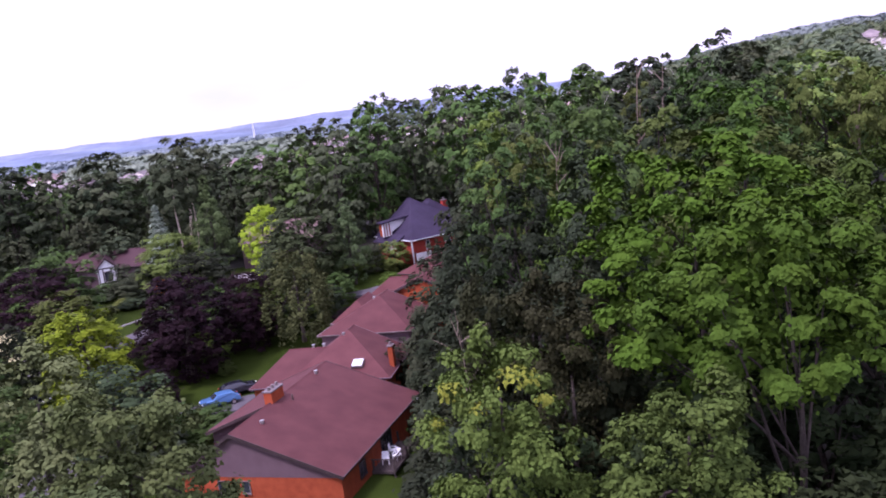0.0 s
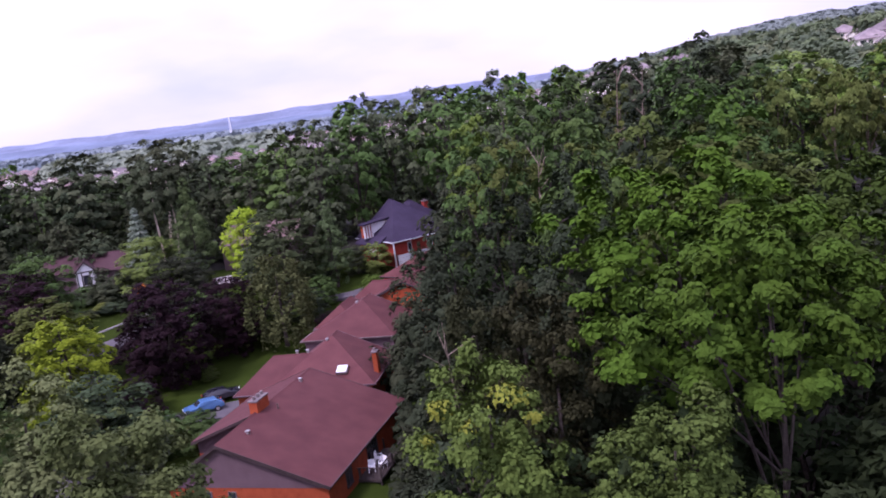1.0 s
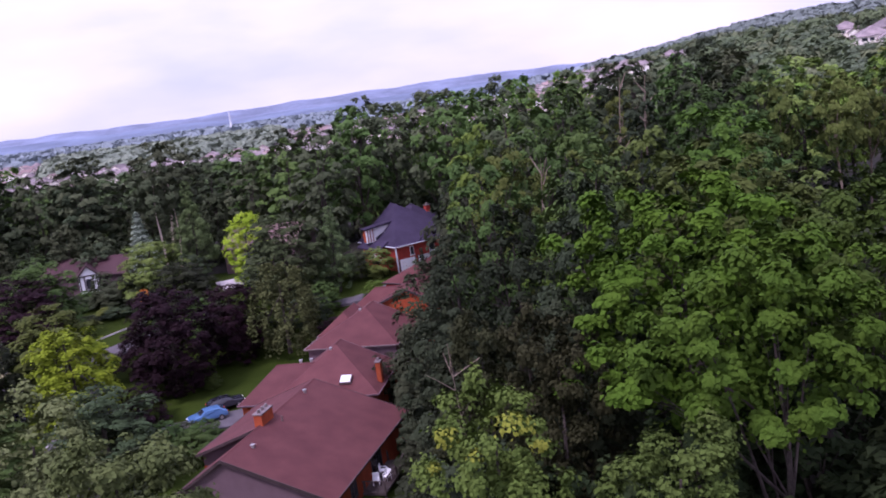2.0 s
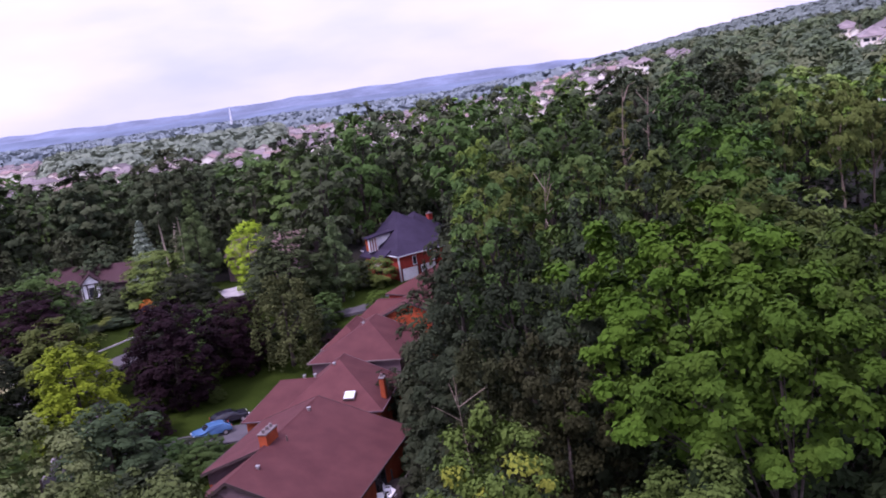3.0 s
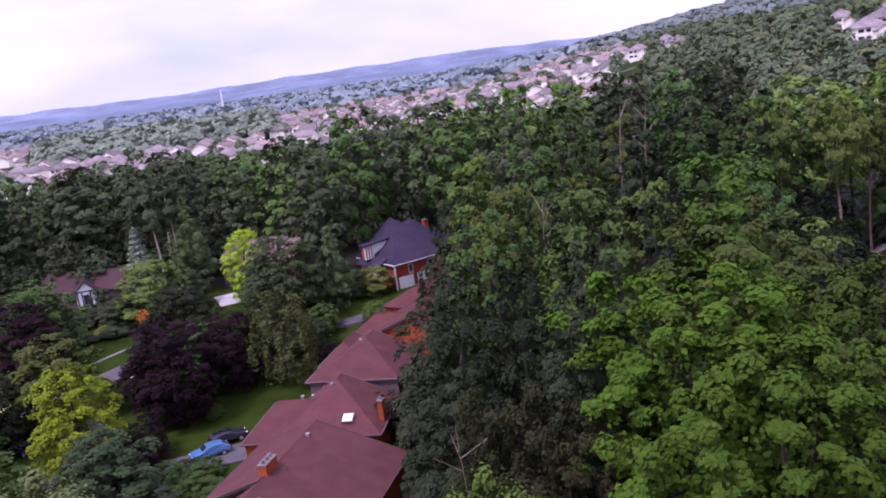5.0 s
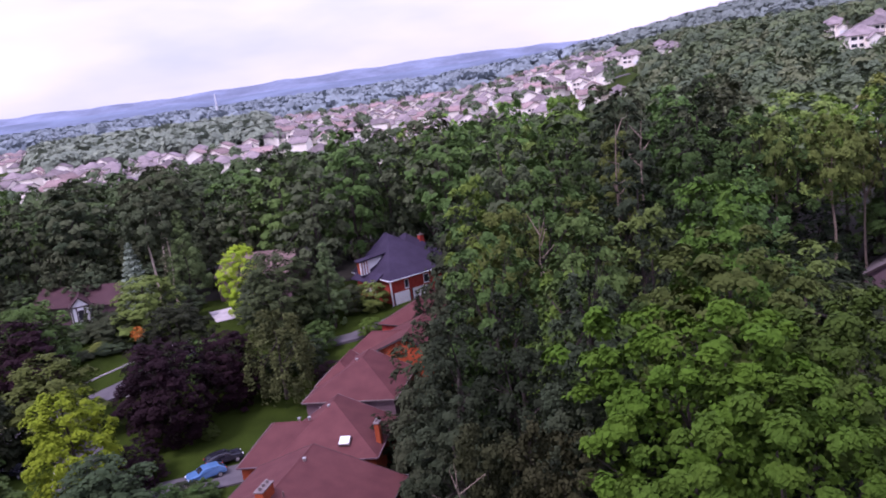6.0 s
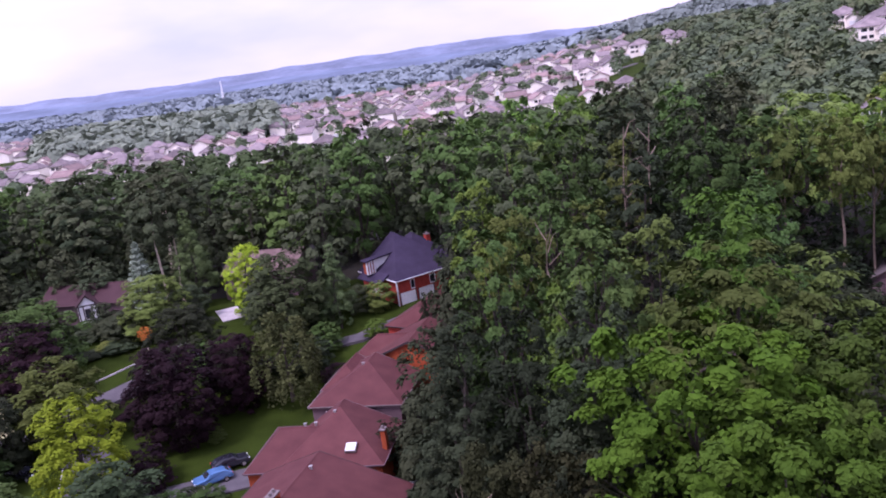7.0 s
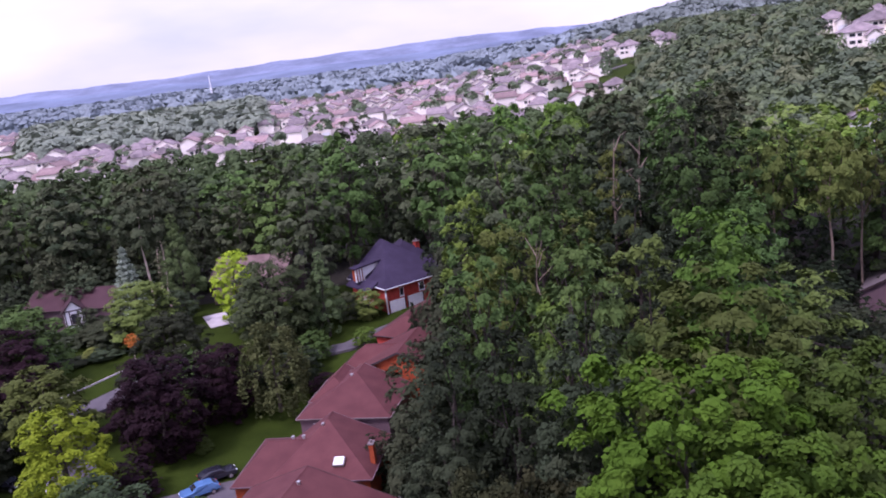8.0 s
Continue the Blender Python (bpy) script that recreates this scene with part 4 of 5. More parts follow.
# nearest trees of the wood
tree(15.0, 49.5, 26.3, 7.2, "near_a", (0.042, 0.088, 0.008), MAPLE, group=WOOD)
tree(17.5, 41.5, 23.6, 6.2, "near_c", (0.036, 0.074, 0.008), MAPLE, group=WOOD)
tree(26.5, 51.0, 24.0, 6.3, "near_c", (0.034, 0.062, 0.010), MAPLE, group=WOOD)
tree(11.0, 59.0, 25.4, 4.6, "near_b", DARK, DEEP, group=WOOD)
tree(23.0, 64.0, 26.6, 7.0, "near_d", (0.058, 0.078, 0.018), "olive-green broadleaf tree with a domed crown", group=WOOD)
tree(6.2, 65.5, 23.0, 4.6, "near_b", DARK, DEEP, group=WOOD)
tree(13.5, 71.5, 28.0, 5.2, "mid_a", MID, DEEP, group=WOOD)
tree(20.0, 73.5, 27.4, 5.0, "mid_b", OLIVE, DEEP, group=WOOD)
tree(27.0, 75.0, 28.6, 5.6, "mid_c", (0.070, 0.125, 0.018), DEEP, group=WOOD)
tree(1.2, 77.5, 19.5, 4.6, "mid_d", DARK, DEEP, group=WOOD)
tree(5.5, 84.0, 26.0, 5.0, "mid_a", MID, DEEP, group=WOOD)
tree(9.0, 94.5, 25.6, 4.4, "mid_c", OLIVE, DEEP, group=WOOD)
tree(6.5, 101.5, 28.6, 4.6, "mid_b", (0.074, 0.116, 0.020), DEEP, group=WOOD)
tree(14.0, 101.5, 29.6, 5.6, "mid_a", MID, DEEP, group=WOOD)
tree(2.0, 52.5, 19.2, 3.6, "near_e", (0.038, 0.040, 0.016), "thin brownish-green tree with bare twigs", group=WOOD)
tree(6.4, 48.5, 19.4, 4.2, "near_e", (0.030, 0.032, 0.013), "thin brownish-green tree with bare twigs", group=WOOD)
tree(0.0, 65.0, 16.0, 4.2, "near_d", DARK, DEEP, group=WOOD)
tree(8.5, 53.0, 19.0, 4.5, "near_b", DARK, DEEP, group=WOOD)
tree(34.0, 60.0, 19.0, 6.5, "mid_a", DARK, DEEP, group=WOOD)
tree(37.0, 94.0, 25.5, 6.0, "mid_d", MID, DEEP, group=WOOD)
tree(35.0, 76.0, 22.0, 6.0, "mid_b", OLIVE, DEEP, group=WOOD)
tree(42.5, 81.0, 15.5, 4.5, "mid_c", DARK, DEEP, group=WOOD)
tree(31.0, 85.0, 25.0, 5.5, "mid_b", MID, DEEP, group=WOOD)
# young growth under the nearest trees, near-black leaves painting the shade there
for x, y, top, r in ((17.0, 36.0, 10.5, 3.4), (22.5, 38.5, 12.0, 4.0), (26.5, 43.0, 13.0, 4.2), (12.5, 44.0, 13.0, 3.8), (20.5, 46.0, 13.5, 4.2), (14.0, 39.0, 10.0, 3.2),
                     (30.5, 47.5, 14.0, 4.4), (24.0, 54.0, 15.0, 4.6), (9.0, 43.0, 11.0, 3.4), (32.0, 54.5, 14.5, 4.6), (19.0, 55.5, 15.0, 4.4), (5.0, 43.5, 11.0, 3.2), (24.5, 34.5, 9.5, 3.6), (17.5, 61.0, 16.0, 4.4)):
    tree(x, y, top, r, tree_rng.choice(["dim_a", "dim_b"]), (0.020, 0.030, 0.011), "leafy young tree under the taller trees, shade in its dark leaf colour", group=WOOD)
# front trees
front = tree(1.5, 39.6, 18.4, 4.4, "near_e", (0.074, 0.112, 0.022), "light green tree with yellowing leaf tips", group=WOOD)
_rng = np.random.default_rng(77)
_heaps = np.array([(2.4, 37.0, 16.8, 1.3, 0, -0.5, 0.8), (-0.9, 38.6, 16.0, 1.1, 0, -0.5, 0.8), (0.4, 37.6, 15.2, 1.0, 0, -0.6, 0.8), (3.6, 37.4, 15.4, 0.8, 0, -0.6, 0.8), (-1.8, 38.8, 14.4, 0.8, 0, -0.6, 0.8)])
_p, _n = leaves_on(_heaps * np.array([1, 1, 1, 0.6, 1, 1, 1]), 300, _rng, tight=True)
_p = np.array([front.matrix_world.inverted() @ Vector(q) for q in _p])
_tips = new("yellow_leaves", leaf_mesh("yellow_leaves", _p, _n, 0.30, _rng))
_tips.parent, _tips.color = front, (0.17, 0.19, 0.025, 1)
tagged(_tips, "clusters of yellowing leaves")
tree(10.3, 37.0, 15.8, 4.8, "near_e", (0.066, 0.094, 0.020), "feathery light green young tree", group=WOOD)
tree(-18.6, 40.5, 18.6, 5.2, "near_e", (0.082, 0.104, 0.032), "feathery olive tree beside the bungalow", group=WOOD)
tree(-25.0, 45.0, 19.4, 5.6, "near_e", (0.078, 0.098, 0.036), "feathery olive tree beside the bungalow", group=WOOD)
tree(-20.5, 35.0, 15.5, 5.0, "near_e", (0.078, 0.098, 0.034), "feathery olive tree beside the bungalow", group=WOOD)
# undergrowth between the houses and the wood
for x, y, top, r in ((-1.6, 60.0, 6.5, 2.8), (-1.6, 66.5, 7.0, 2.6), (-4.3, 64.0, 2.6, 2.0), (-4.1, 69.0, 3.6, 2.0), (-4.2, 58.5, 2.6, 2.2), (-5.2, 76.2, 3.2, 1.4), (-4.4, 73.0, 4.0, 1.8), (-1.6, 73.0, 8.5, 3.0), (-2.6, 81.0, 11.5, 3.6), (-1.6, 88.0, 15.5, 4.2), (2.2, 92.0, 20.0, 4.4),
                     (3.0, 98.0, 17.0, 4.0), (3.5, 107.0, 18.0, 4.2), (5.0, 115.0, 20.0, 4.6), (5.5, 124.0, 22.0, 4.6), (-1.6, 53.0, 9.0, 3.2), (-2.8, 47.5, 8.0, 2.8), (0.0, 45.5, 13.0, 3.6)):
    tree(x, y, top, r, tree_rng.choice(["round_a", "round_b"]), DARK, "dark leafy understorey tree at the wood's edge", group=WOOD)
# garden trees along the road
tree(-41.0, 87.0, 13.6, 4.9, "round_c", GOLD, "bright yellow-green golden maple beside the road")
tree(-50.0, 104.0, 13.2, 5.4, "round_b", OLIVE, "olive-green garden tree beside the road")
tree(-34.0, 100.0, 14.2, 5.6, "round_c", PURPLE, "dark purple copper beech beside the lawn")
tree(-27.8, 106.5, 12.4, 4.2, "round_c", PURPLE, "dark purple copper beech beside the lawn")
tree(-60.0, 117.0, 15.0, 6.4, "round_c", PURPLE, "dark purple copper beech among garden trees")
tree(-59.0, 123.0, 17.0, 5.0, "round_b", MID, "green garden tree beside the road")
tree(-21.0, 106.5, 14.2, 4.4, "weeping", (0.078, 0.092, 0.032), "weeping olive-green tree beside the lawn")
tree(-22.8, 124.5, 18.4, 6.2, "round_c", (0.054, 0.070, 0.028), "large rounded dark green garden tree")
tree(-15.6, 126.0, 18.6, 3.0, "column", (0.050, 0.076, 0.030), "slim dark green columnar conifer")
tree(-31.0, 137.5, 18.0, 3.7, "round_c", (0.150, 0.205, 0.012), "bright yellow-green golden tree in a garden")
tree(-46.0, 134.0, 15.8, 5.4, "round_c", OLIVE, "green garden tree beside the road")
tree(-37.0, 118.6, 14.2, 5.0, "round_c", DARK, "dark green garden tree beside the road")
tree(-42.5, 148.5, 23.8, 3.6, "column", (0.052, 0.072, 0.026), "tall slim dark green conifer")
tree(-50.2, 143.6, 20.0, 4.3, "spruce", (0.13, 0.155, 0.115), "blue-grey spruce with layered boughs")
tree(-46.5, 136.0, 11.0, 3.5, "round_b", OLIVE, "low olive-green garden tree")
blossom = tree(-9.6, 131.2, 10.4, 2.4, "round_a", OLIVE, "small leafy tree with pale blossoms before the brick house")
_q, _n = leaves_on(np.array([(-9.7, 130.2, 9.3, 0.9, 0, -0.6, 0.6), (-10.5, 130.6, 8.6, 0.6, 0, -0.6, 0.6), (-9.0, 130.0, 8.5, 0.6, 0, -0.6, 0.6)]), 110, _rng)
_q = np.array([blossom.matrix_world.inverted() @ Vector(v) for v in _q])
_bl = new("blossom", leaf_mesh("blossom", _q, _n, 0.55, _rng))
_bl.parent, _bl.color = blossom, (0.42, 0.42, 0.30, 1)
tagged(_bl, "pale cream blossoms among the leaves")
tree(-12.6, 131.6, 10.2, 2.4, "round_b", DARK, "low dark shrub in front of the brick house", "shrub", name="shrub")
tree(-27.0, 79.0, 3.4, 2.2, "round_b", MID, "rounded green shrub beside the cars", "shrub", name="shrub")
tree(-30.0, 99.5, 2.9, 1.3, "round_a", OLIVE, "small yellowish shrub on the lawn", "shrub", name="shrub")
tree(-45.3, 126.0, 9.8, 1.1, "high", (0.22, 0.085, 0.018), "small orange-leaved shrub in the garden", "shrub", name="shrub")
tree(-68.0, 130.0, 14.0, 5.0, "round_b", MID, "green garden tree beside the road")
tree(-2.2, 114.0, 12.4, 1.5, "column", DARK, "small dark green columnar conifer beside the red-roofed house")
for x, y, top, r in ((-57.0, 141.0, 11.0, 2.0), (-62.8, 139.0, 8.0, 2.2), (-54.5, 137.0, 8.8, 2.8), (-58.8, 136.0, 7.8, 2.4), (-64.5, 134.0, 7.4, 2.4), (-51.0, 129.5, 7.0, 2.4)):
    tree(x, y, top, r, "round_a", DARK, "dense garden shrub with dark foliage", "shrub", name="shrub")
hedge = tree(-55.5, 97.5, 11.4, 3.6, "round_c", DARK, "dark green shrub dotted with cream blossoms", "shrub", name="shrub")
_q, _n = leaves_on(np.array([(-53.4, 95.2, 10.0, 1.1, 0, -0.6, 0.6), (-54.4, 94.6, 8.4, 1.0, 0, -0.6, 0.6), (-53.0, 95.6, 7.4, 0.9, 0, -0.6, 0.6)]), 90, _rng)
_q = np.array([hedge.matrix_world.inverted() @ Vector(v) for v in _q])
_bl = new("blossom", leaf_mesh("blossom", _q, _n, 0.5, _rng))
_bl.parent, _bl.color = hedge, (0.50, 0.46, 0.24, 1)
tagged(_bl, "cream blossoms among the leaves")
tree(-35.0, 78.0, 9.5, 4.6, "round_b", (0.036, 0.05, 0.022), "dull green garden tree near the driveway")
tree(-47.0, 78.0, 8.5, 4.5, "round_a", MID, "green garden tree near the driveway")
# hedges and shrubs of the gardens
for x, y, top, r, col in ((-24.5, 111.5, 6.8, 3.0, DARK), (-19.0, 113.5, 8.0, 3.0, DARK), (-14.8, 109.5, 5.4, 2.4, PURPLE), (-17.5, 119.5, 8.5, 2.6, MID), (-29.5, 112.5, 9.0, 3.4, DARK), (-33.4, 115.0, 9.6, 3.2, MID),
        (-40.5, 116.0, 9.0, 3.4, DARK), (-39.5, 106.5, 8.0, 3.6, PURPLE), (-66.0, 138.5, 9.5, 3.4, DARK), (-54.5, 141.0, 9.0, 2.8, DARK), (-55.5, 128.5, 6.2, 2.4, DARK)):
    tree(x, y, top, r, tree_rng.choice(["under_a", "under_b"] if r < 3.1 else ["round_a", "round_b"]), col, "dense garden shrub with dark foliage" if col is DARK else "leafy garden shrub with loose foliage", "shrub", name="shrub")
for x, y, top, r, col in ((-60.5, 131.0, 7.0, 2.8, DARK), (-52.5, 131.0, 6.8, 2.4, OLIVE), (-36.0, 90.5, 5.5, 3.0, PURPLE), (-57.5, 92.0, 9.0, 4.4, MID), (-56.0, 100.0, 10.0, 4.6, DARK), (-31.0, 82.0, 3.6, 2.6, MID),
        (-27.6, 85.0, 2.1, 1.9, MID), (-30.0, 86.2, 1.9, 1.6, DARK), (-60.6, 141.5, 8.1, 2.0, MID), (-5.2, 83.4, 4.6, 1.5, DARK), (-7.0, 87.0, 6.2, 2.0, DARK)):
    tree(x, y, top, r, tree_rng.choice(["under_a", "under_b"] if r < 3.1 else ["round_a", "round_b"]), col, "dense garden shrub with dark foliage" if col is DARK else "leafy garden shrub with loose foliage", "shrub", name="shrub")
for x, y, top, r, col in ((-36.5, 83.0, 6.0, 3.0, DARK), (-52.0, 134.5, 7.5, 2.6, DARK), (-70.0, 143.0, 11.5, 4.0, MID), (-26.5, 132.0, 14.0, 4.6, DARK), (-18.5, 132.5, 11.0, 3.2, DARK), (-10.0, 121.5, 7.2, 1.8, BRIGHT),
        (-42.5, 141.0, 12.0, 3.2, DARK), (-50.5, 133.0, 11.0, 3.2, DARK), (-4.6, 86.0, 5.2, 2.6, DARK), (-4.0, 80.5, 4.4, 1.8, DARK), (-30.5, 74.5, 4.5, 3.0, DARK)):
    tree(x, y, top, r, tree_rng.choice(["under_a", "under_b"] if r < 3.1 else ["round_a", "round_b"]), col, "dense garden shrub with dark foliage" if col is DARK else "leafy garden shrub with loose foliage", "shrub", name="shrub")
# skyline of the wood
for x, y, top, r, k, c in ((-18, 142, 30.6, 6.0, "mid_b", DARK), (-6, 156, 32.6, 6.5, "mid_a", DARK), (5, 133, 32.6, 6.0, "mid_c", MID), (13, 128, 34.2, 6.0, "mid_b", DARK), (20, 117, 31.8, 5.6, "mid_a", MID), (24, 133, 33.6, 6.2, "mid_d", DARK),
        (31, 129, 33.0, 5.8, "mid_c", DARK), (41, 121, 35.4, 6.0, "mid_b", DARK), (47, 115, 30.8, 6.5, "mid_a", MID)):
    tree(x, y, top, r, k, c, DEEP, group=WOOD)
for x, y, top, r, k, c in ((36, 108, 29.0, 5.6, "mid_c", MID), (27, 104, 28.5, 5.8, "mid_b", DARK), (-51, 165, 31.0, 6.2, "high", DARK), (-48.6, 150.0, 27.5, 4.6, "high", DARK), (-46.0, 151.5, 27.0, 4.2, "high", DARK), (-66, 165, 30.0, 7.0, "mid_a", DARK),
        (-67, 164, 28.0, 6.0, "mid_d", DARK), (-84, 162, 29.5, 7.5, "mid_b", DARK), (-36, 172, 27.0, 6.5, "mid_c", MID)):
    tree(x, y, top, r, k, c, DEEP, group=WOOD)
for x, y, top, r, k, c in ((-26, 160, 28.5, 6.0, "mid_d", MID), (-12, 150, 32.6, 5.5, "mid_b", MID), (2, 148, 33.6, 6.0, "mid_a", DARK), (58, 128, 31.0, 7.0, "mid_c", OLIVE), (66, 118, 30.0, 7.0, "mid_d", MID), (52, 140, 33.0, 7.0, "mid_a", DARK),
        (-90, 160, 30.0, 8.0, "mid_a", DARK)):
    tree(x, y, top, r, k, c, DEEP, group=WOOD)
tree(55.4, 111.0, 29.0, 4.2, "pine", OLIVE, "tall pine with a long bare trunk", group=WOOD)
# more young growth, leaf colour darkened to stand for shade under the pines
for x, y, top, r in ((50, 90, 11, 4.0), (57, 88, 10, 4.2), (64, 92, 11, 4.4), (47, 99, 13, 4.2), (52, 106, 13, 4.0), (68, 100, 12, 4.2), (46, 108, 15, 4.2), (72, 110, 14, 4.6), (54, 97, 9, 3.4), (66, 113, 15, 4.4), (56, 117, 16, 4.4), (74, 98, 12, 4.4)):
    tree(x, y, top, r, tree_rng.choice(["dim_a", "dim_b"]), (0.018, 0.025, 0.012), "leafy young tree under the taller trees, shade in its dark leaf colour", group=WOOD)
for x, y, top, r in ((48.5, 113.0, 29.0, 3.2), (61.0, 113.5, 27.0, 3.2), (65.5, 107.0, 25.0, 3.0)):
    tree(x, y, top, r, "pine", OLIVE, "tall pine with a long bare trunk", group=WOOD)
# the rest of the wood
taken = [(o.location.x, o.location.y) for o in scene.objects if o.parent is None and o.name.startswith("tree")]
wood_rng = random.Random(9)
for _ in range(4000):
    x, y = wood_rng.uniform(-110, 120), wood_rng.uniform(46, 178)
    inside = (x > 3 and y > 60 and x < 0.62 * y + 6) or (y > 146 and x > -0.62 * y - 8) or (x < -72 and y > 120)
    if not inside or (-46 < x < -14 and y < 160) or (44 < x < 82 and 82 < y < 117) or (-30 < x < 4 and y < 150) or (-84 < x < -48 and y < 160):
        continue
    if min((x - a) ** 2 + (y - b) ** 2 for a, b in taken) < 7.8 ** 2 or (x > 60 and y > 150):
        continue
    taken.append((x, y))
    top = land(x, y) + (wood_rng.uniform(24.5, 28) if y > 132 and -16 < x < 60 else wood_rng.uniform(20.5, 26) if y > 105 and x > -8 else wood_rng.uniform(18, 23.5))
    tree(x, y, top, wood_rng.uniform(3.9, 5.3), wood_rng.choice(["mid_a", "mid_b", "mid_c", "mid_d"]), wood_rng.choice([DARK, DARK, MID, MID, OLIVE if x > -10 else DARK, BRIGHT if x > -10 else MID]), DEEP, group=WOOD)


for _ in range(900):
    x, y = wood_rng.uniform(-110, 60), wood_rng.uniform(150, 182)
    if x < -0.62 * y - 4 or (-46 < x < -14 and y < 162) or min((x - a) ** 2 + (y - b) ** 2 for a, b in taken) < 4.6 ** 2:
        continue
    taken.append((x, y))
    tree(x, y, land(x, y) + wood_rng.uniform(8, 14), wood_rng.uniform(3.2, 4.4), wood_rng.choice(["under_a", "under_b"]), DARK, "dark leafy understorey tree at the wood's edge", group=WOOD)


def bare_tree(x, y, base, top, lean, seed, thick=0.085):
    """A leafless tree with pale forked limbs."""
    rng = np.random.default_rng(seed)
    root = thing("bare_tree", pose(x, y, land(x, y)), "leafless tree with pale forked limbs in the wood", "tree", WOOD)
    h, b0 = top - land(x, y), base - land(x, y)
    bm = shape()
    p = [Vector((lean[0] * (k / 5) ** 2, lean[1] * (k / 5) ** 2, -0.3 + (h + 0.3) * k / 5)) + Vector(rng.normal(size=3) * (0.12, 0.12, 0)) for k in range(6)]
    for k in range(5):
        tube(bm, p[k], p[k + 1], thick * (1 - k / 6), thick * (1 - (k + 1) / 6), 7)
    part("trunk", bm, TWIG, root)
    for k in range(5):
        f = rng.uniform(0.62, 0.97)
        a = p[0].lerp(p[5], f)
        e = a + Vector((rng.normal() * 0.9, rng.normal() * 0.9, rng.uniform(0.8, 2.0)))
        bm = tube(shape(), a, e, thick * 0.5, thick * 0.25, 5)
        tube(bm, e, e + Vector((rng.normal() * 0.7, rng.normal() * 0.7, rng.uniform(0.1, 0.8))), thick * 0.25, thick * 0.1, 4)
        part("limb", bm, TWIG, root)
    return root


bare_tree(0.6, 49.4, 12, 17.8, (-0.9, -0.4), 1)
bare_tree(25.2, 108.0, 18, 32.0, (0.6, 0.0), 4, 0.24)
bare_tree(28.2, 108.5, 18, 31.8, (1.6, 0.2), 5, 0.24)
bare_tree(11.6, 88.0, 12, 25.0, (0.5, 0.0), 6, 0.15)


def far_wood(name, label, spots, size, colour, per, seed, jitter=0.2):
    """Many crowns far off, joined: (x, y, ground, height, radius) each."""
    rng = np.random.default_rng(seed)
    ps, ns = [], []
    for x, y, z, h, r in spots:
        lobes = [(0, 0, h * 0.62, r * 0.75)] + [(math.cos(a) * r * 0.55, math.sin(a) * r * 0.55, h * rng.uniform(0.5, 0.78), r * rng.uniform(0.4, 0.55)) for a in rng.uniform(0, 6.28, 6)]
        t = tufts_on(lobes, 18, rng, -0.1)
        p, n = leaves_on(t, per, rng, 0.0, 0.95, jitter, True, 0.9)
        p[:, 2] *= min(1.0, 1.25 * h / p[:, 2].max())
        ps.append(p + np.array([x, y, z]))
        ns.append(n)
    ob = new(name, leaf_mesh(name, np.concatenate(ps), np.concatenate(ns), size, rng, 1.5, 3, LEAF_FAR))
    ob.color = (*colour, 1)
    return tagged(ob, label, "woodland", kind="stuff")


def spots_in(seed, count, x0, x1, y0, y1, test, h=(13, 19), r=(5, 7.5), gap=8.0):
    rng, out = random.Random(seed), []
    for _ in range(count * 6):
        x, y = rng.uniform(x0, x1), rng.uniform(y0, y1)
        if test(x, y) and all((x - q[0]) ** 2 + (y - q[1]) ** 2 > gap * gap for q in out):
            out.append((x, y, land(x, y), rng.uniform(*h), rng.uniform(*r)))
            if len(out) >= count:
                break
    return out


HILL_HOMES = [(176, 585, 0), (166, 527, 20), (233, 560, 15), (212, 418, 0), (205, 368, 30), (230, 410, -15), (185, 344, 10), (150, 560, 0), (222, 384, 20), (105, 193, 0), (150, 607, 10)]


def open_view(x, y):
    """Keeps trees off the hill houses and out of the gap before them."""
    for hx, hy, _ in HILL_HOMES:
        r = math.hypot(hx, hy)
        along, side = (x * hx + y * hy) / r - r, (x * hy - y * hx) / r
        if -75 < along < 8 and abs(side) < 9:
            return False
    return True


# wood that climbs the hill, its leaf colours lightened to paint in haze
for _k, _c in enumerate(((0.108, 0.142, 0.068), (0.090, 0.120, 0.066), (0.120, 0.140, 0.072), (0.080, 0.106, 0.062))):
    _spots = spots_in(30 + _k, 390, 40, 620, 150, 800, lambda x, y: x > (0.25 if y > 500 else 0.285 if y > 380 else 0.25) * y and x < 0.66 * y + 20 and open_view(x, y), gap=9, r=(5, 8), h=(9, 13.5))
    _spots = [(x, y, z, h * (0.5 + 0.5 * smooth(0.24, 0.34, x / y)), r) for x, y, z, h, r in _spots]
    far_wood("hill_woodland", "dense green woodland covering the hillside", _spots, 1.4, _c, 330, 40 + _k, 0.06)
# valley wood, greyed and lightened: haze is part of the colour
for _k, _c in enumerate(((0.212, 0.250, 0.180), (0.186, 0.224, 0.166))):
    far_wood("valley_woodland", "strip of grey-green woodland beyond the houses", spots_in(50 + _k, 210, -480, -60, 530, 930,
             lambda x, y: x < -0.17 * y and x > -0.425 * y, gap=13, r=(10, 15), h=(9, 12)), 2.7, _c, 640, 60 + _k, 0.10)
# the two farthest woods: aerial haze mixed into their greyish leaf colours
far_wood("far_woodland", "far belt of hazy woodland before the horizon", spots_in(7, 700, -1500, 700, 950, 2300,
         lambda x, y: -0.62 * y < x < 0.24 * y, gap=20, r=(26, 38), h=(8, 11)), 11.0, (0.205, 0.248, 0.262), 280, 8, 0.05)
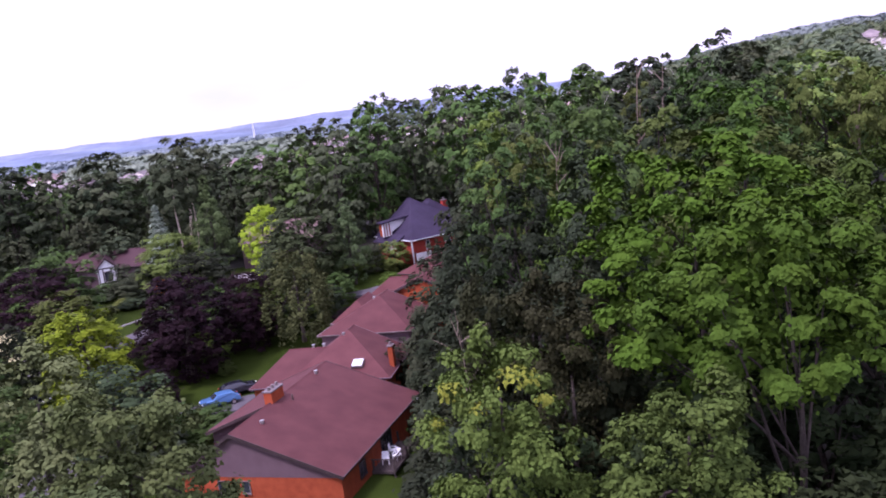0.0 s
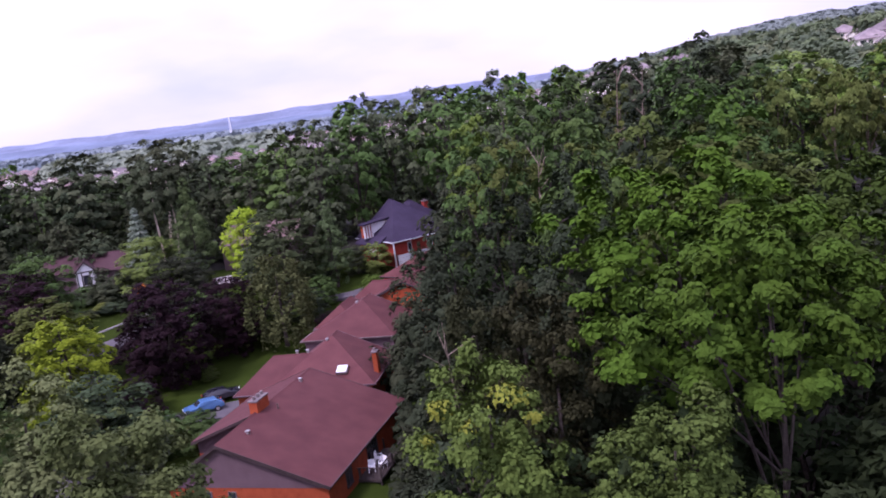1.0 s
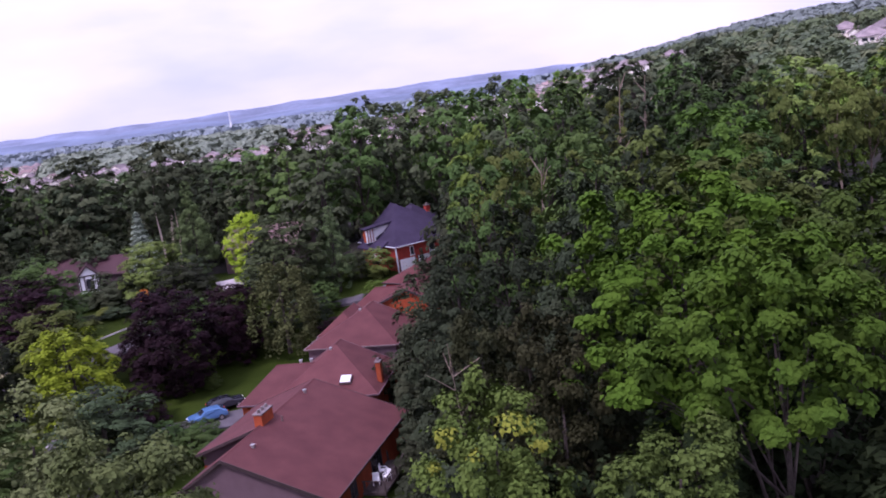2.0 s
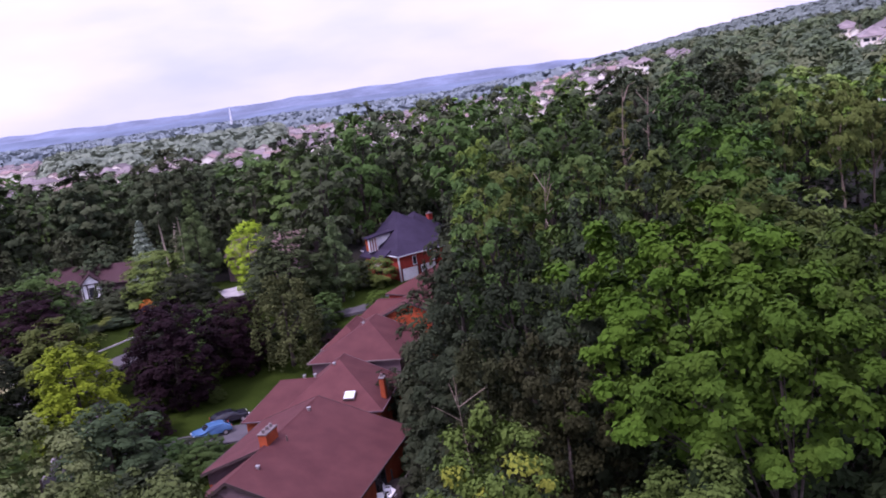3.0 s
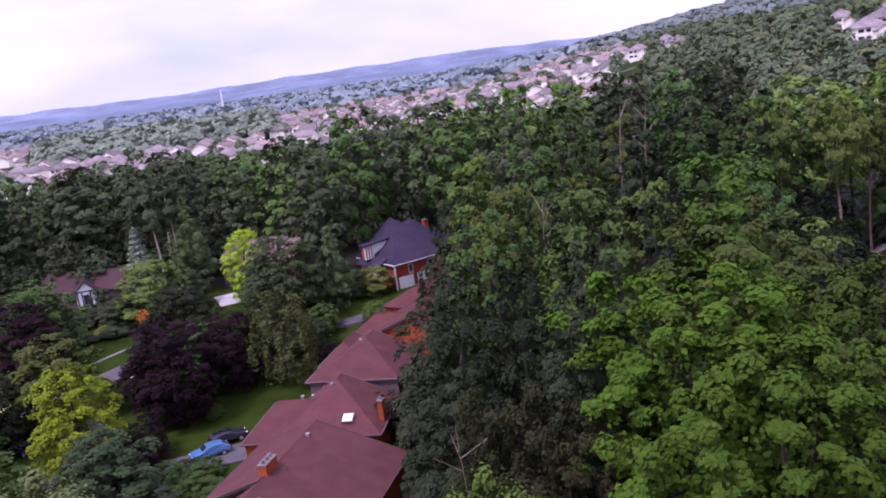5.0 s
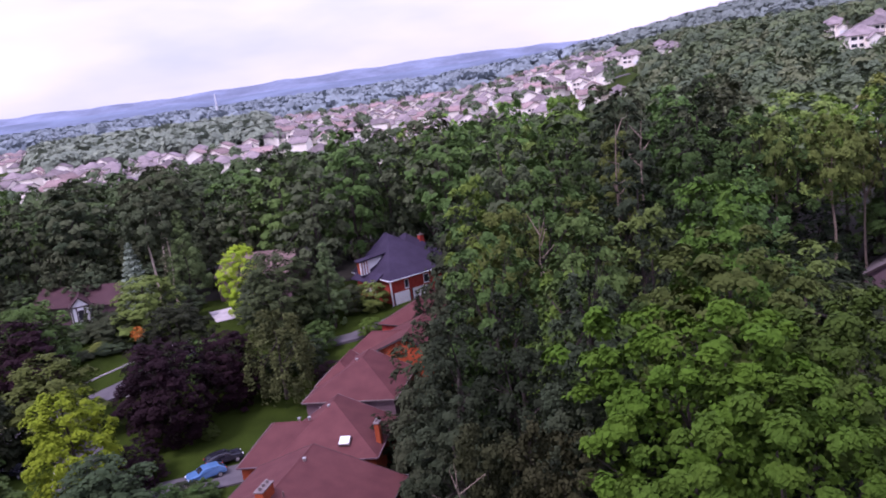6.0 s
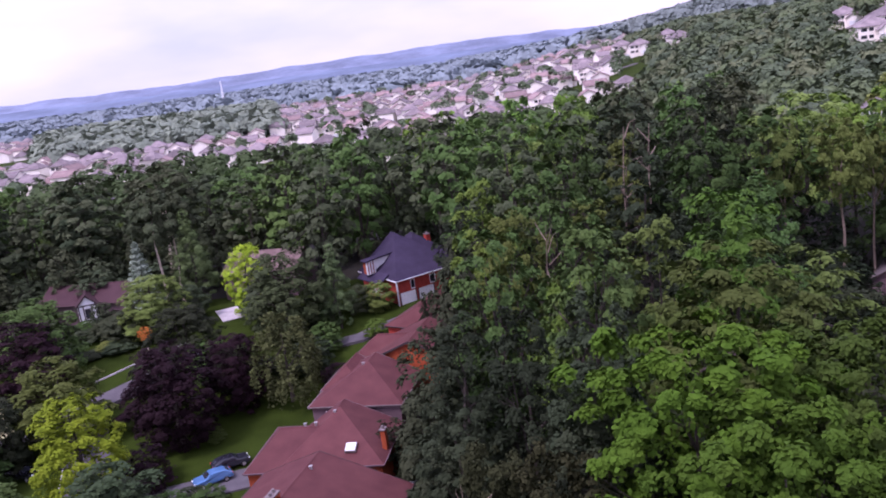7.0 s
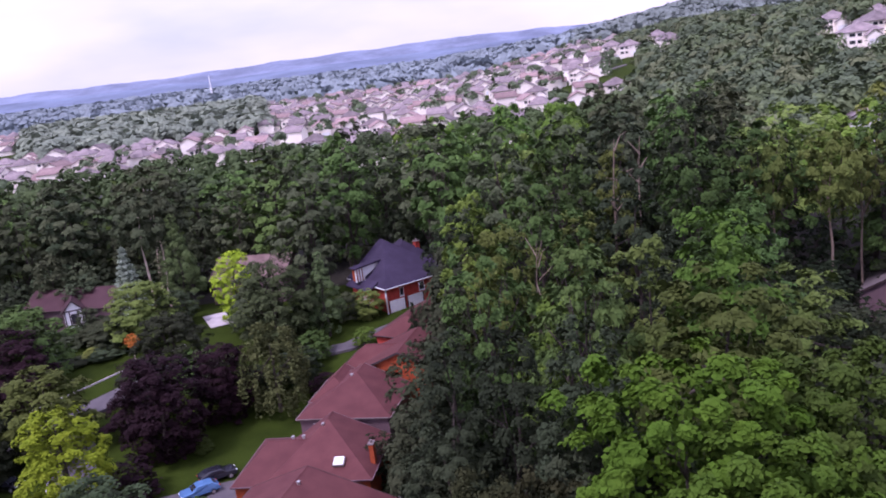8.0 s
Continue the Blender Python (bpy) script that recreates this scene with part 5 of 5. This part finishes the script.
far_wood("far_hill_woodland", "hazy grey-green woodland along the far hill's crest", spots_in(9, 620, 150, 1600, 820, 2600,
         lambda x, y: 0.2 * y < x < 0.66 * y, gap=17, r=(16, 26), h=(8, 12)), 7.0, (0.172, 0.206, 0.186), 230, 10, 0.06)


far_wood("edge_trees", "dark green trees between the wood and the estate", spots_in(91, 190, -230, 80, 205, 345,
         lambda x, y: -0.62 < x / y < 0.24 and y < 332 + 12 * math.sin(x * 0.05), h=(8, 11.5), r=(3.6, 5.6), gap=8.5), 1.2, (0.062, 0.092, 0.036), 420, 92, 0.15)


# ---- ridges on the horizon ----
def ridge(name, label, y, base, top, rough, seed, colour):
    bm, prev = shape(), None
    for i in range(161):
        x = -3600 + i * 45
        h = top + rough * (noise.noise((x * 0.0011, seed, 0)) + 0.4 * noise.noise((x * 0.006, seed, 3)) + 0.15 * noise.noise((x * 0.03, seed, 7)))
        row = [bm.verts.new((x, y - 420, base)), bm.verts.new((x, y - 120, base + (h - base) * 0.72)), bm.verts.new((x, y, h)), bm.verts.new((x, y + 200, base))]
        if prev:
            for k in range(3):
                bm.faces.new((prev[k], prev[k + 1], row[k + 1], row[k]))
        prev = row
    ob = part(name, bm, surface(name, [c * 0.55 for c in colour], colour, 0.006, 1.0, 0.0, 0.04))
    return tagged(ob, label, "hills", kind="structure")


# both ridges carry the blue of distance haze as painted base colour
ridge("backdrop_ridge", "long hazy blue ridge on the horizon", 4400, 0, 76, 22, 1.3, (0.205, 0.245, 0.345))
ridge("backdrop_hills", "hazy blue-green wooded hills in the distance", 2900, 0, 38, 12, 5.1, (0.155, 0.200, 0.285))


# ---- housing estate in the valley ----
def simple_block(walls, roofs, x, y, length, w, ze, zr, hip):
    """Adds a block with its ridge along y to a wall mesh and a roof mesh."""
    k = w / 2
    base = [walls.verts.new((x + sx * k, y + sy, -2.5)) for sx, sy in ((-1, 0), (1, 0), (1, length), (-1, length))]
    top = [walls.verts.new((x + sx * k, y + sy, ze)) for sx, sy in ((-1, 0), (1, 0), (1, length), (-1, length))]
    for i in range(4):
        walls.faces.new((base[i], base[(i + 1) % 4], top[(i + 1) % 4], top[i]))
    if not hip:
        for i, j, yy in ((0, 1, y), (2, 3, y + length)):
            walls.faces.new((top[i], top[j], walls.verts.new((x, yy, zr - 0.1))))
    o = 0.45
    s = (zr - ze) / k * o
    r0, r1 = (y + hip if hip else y - o), (y + length - hip if hip else y + length + o)
    e = {(i, j): (x + i * (k + o), y + (-o if j < 0 else length + o), ze - s) for i in (-1, 1) for j in (-1, 1)}
    slab(roofs, [e[-1, -1], e[-1, 1], (x, r1, zr), (x, r0, zr)], 0.25)
    slab(roofs, [(x, r0, zr), (x, r1, zr), e[1, 1], e[1, -1]], 0.25)
    if hip:
        slab(roofs, [e[-1, -1], (x, r0, zr), e[1, -1]], 0.25)
        slab(roofs, [e[1, 1], (x, r1, zr), e[-1, 1]], 0.25)


def estate_house(seed, w, d, storeys, hip, roof_mat):
    """A suburban house: main block, garage block in front, windows and garage door."""
    h = thing("suburban_house", Matrix(), "light two-storey suburban house with a mauve-grey roof", "house", "houses of the estate")
    ze = 2.8 * storeys + 0.3
    walls, roofs = shape(), shape()
    simple_block(walls, roofs, 0, -d / 2, d, w, ze, ze + w * 0.26, hip)
    simple_block(walls, roofs, w * 0.2, -d / 2 - 3.0, 4.5, 5.4, ze - 1.7, ze + 0.3, 0)
    part("wall", walls, FACADE, h)
    part("roof", roofs, roof_mat, h)
    y = -d / 2 - 0.03
    for s in range(storeys):
        part("window", box(shape(), -w * 0.40, y - 0.02, 0.9 + 2.8 * s, -w * 0.24, y + 0.04, 2.2 + 2.8 * s), GLASS, h)
        part("window", box(shape(), -w * 0.18, y - 0.02, 0.9 + 2.8 * s, -w * 0.06, y + 0.04, 2.2 + 2.8 * s), GLASS, h)
    part("garage_door", box(shape(), w * 0.2 - 1.9, y - 3.06, 0.0, w * 0.2 + 1.9, y - 2.98, 2.2), WHITE, h)
    return h


def build_estate():
    kinds = [estate_house(1, 10, 9, 2, 0.0, SHINGLE_GREY), estate_house(2, 11, 9, 2, 3.5, SHINGLE_GREY), estate_house(3, 9, 11, 2, 0.0, SHINGLE_ROSE), estate_house(4, 12, 9, 1, 4.0, SHINGLE_GREY)]
    rng = random.Random(17)
    used = set()
    rows = 0
    y = 300.0
    while y < 900:
        x = -0.62 * y
        while x < 0.30 * y:
            x += rng.uniform(12.5, 17)
            yy = y - 0.10 * x + 9 * math.sin(x * 0.011 + rows)
            az = x / yy
            wood = az < -0.16 and yy > 520 and not (az < -0.40 and yy > 640)
            if az > (0.25 if yy > 380 else 0.2) or az < -0.6 or wood or (az < -0.1 and yy < 338) or (rng.random() < 0.13):
                continue
            i = rng.randrange(4)
            m = pose(x, yy, land(x, yy) + 0.2, 0, 0, rng.choice([0, 0, 90, 180, -90]) + rng.uniform(-14, 14) - 6)
            if i in used:
                copy_thing(kinds[i], m)
            else:
                used.add(i)
                kinds[i].matrix_world = m
        rows += 1
        y += 27 if rows % 2 else 40
    return rows


build_estate()
for _k in range(8):
    _y = 318 + _k * 67
    _line = [(x, _y - 0.10 * x + 9 * math.sin(x * 0.011 + 2 * _k)) for x in range(-int(0.55 * _y), int(0.27 * _y), 30)]
    tagged(part("street", ribbon(shape(), _line, 4.0, 0.3), ASPHALT), "grey asphalt street between rows of houses", "street", kind="structure")
_est = spots_in(23, 140, -430, 210, 290, 880, lambda x, y: -0.6 < x / y < 0.25 and not (x / y < -0.15 and y > 460), h=(7, 12), r=(2.6, 4.8), gap=11)
far_wood("garden_trees", "scattered dark green garden trees between the estate houses", _est, 1.0, (0.115, 0.155, 0.085), 500, 12, 0.2)


# mast far beyond the estate
mast = thing("radio_mast", pose(-316, 1467, land(-316, 1467)), "thin pale lattice radio mast in the distance", "mast")
for _x, _y in ((-1.5, -1.5), (1.5, -1.5), (1.5, 1.5), (-1.5, 1.5)):
    part("leg", tube(shape(), (_x, _y, -1), (_x * 0.25, _y * 0.25, 40), 0.5, 0.4, 5), WHITE, mast)
for _k in range(7):
    _r = 1.5 * (1 - _k / 9)
    part("ring", box(shape(), -_r, -_r, 4 + _k * 5, _r, _r, 4.8 + _k * 5), WHITE, mast)

# houses on the hill
def build_hill_houses():
    src = estate_house(9, 14, 11, 2, 4.5, SHINGLE_GREY)
    src["label"] = "large light house with a grey roof on the hillside"
    src["group"] = "houses on the hill"
    spots = [q for q in HILL_HOMES if q[0] != 105]
    for k, (x, y, a) in enumerate(spots):
        m = pose(x, y, land(x, y) + 1.0, 0, 0, a - 18)
        if k == 0:
            src.matrix_world = m
        else:
            copy_thing(src, m)


build_hill_houses()
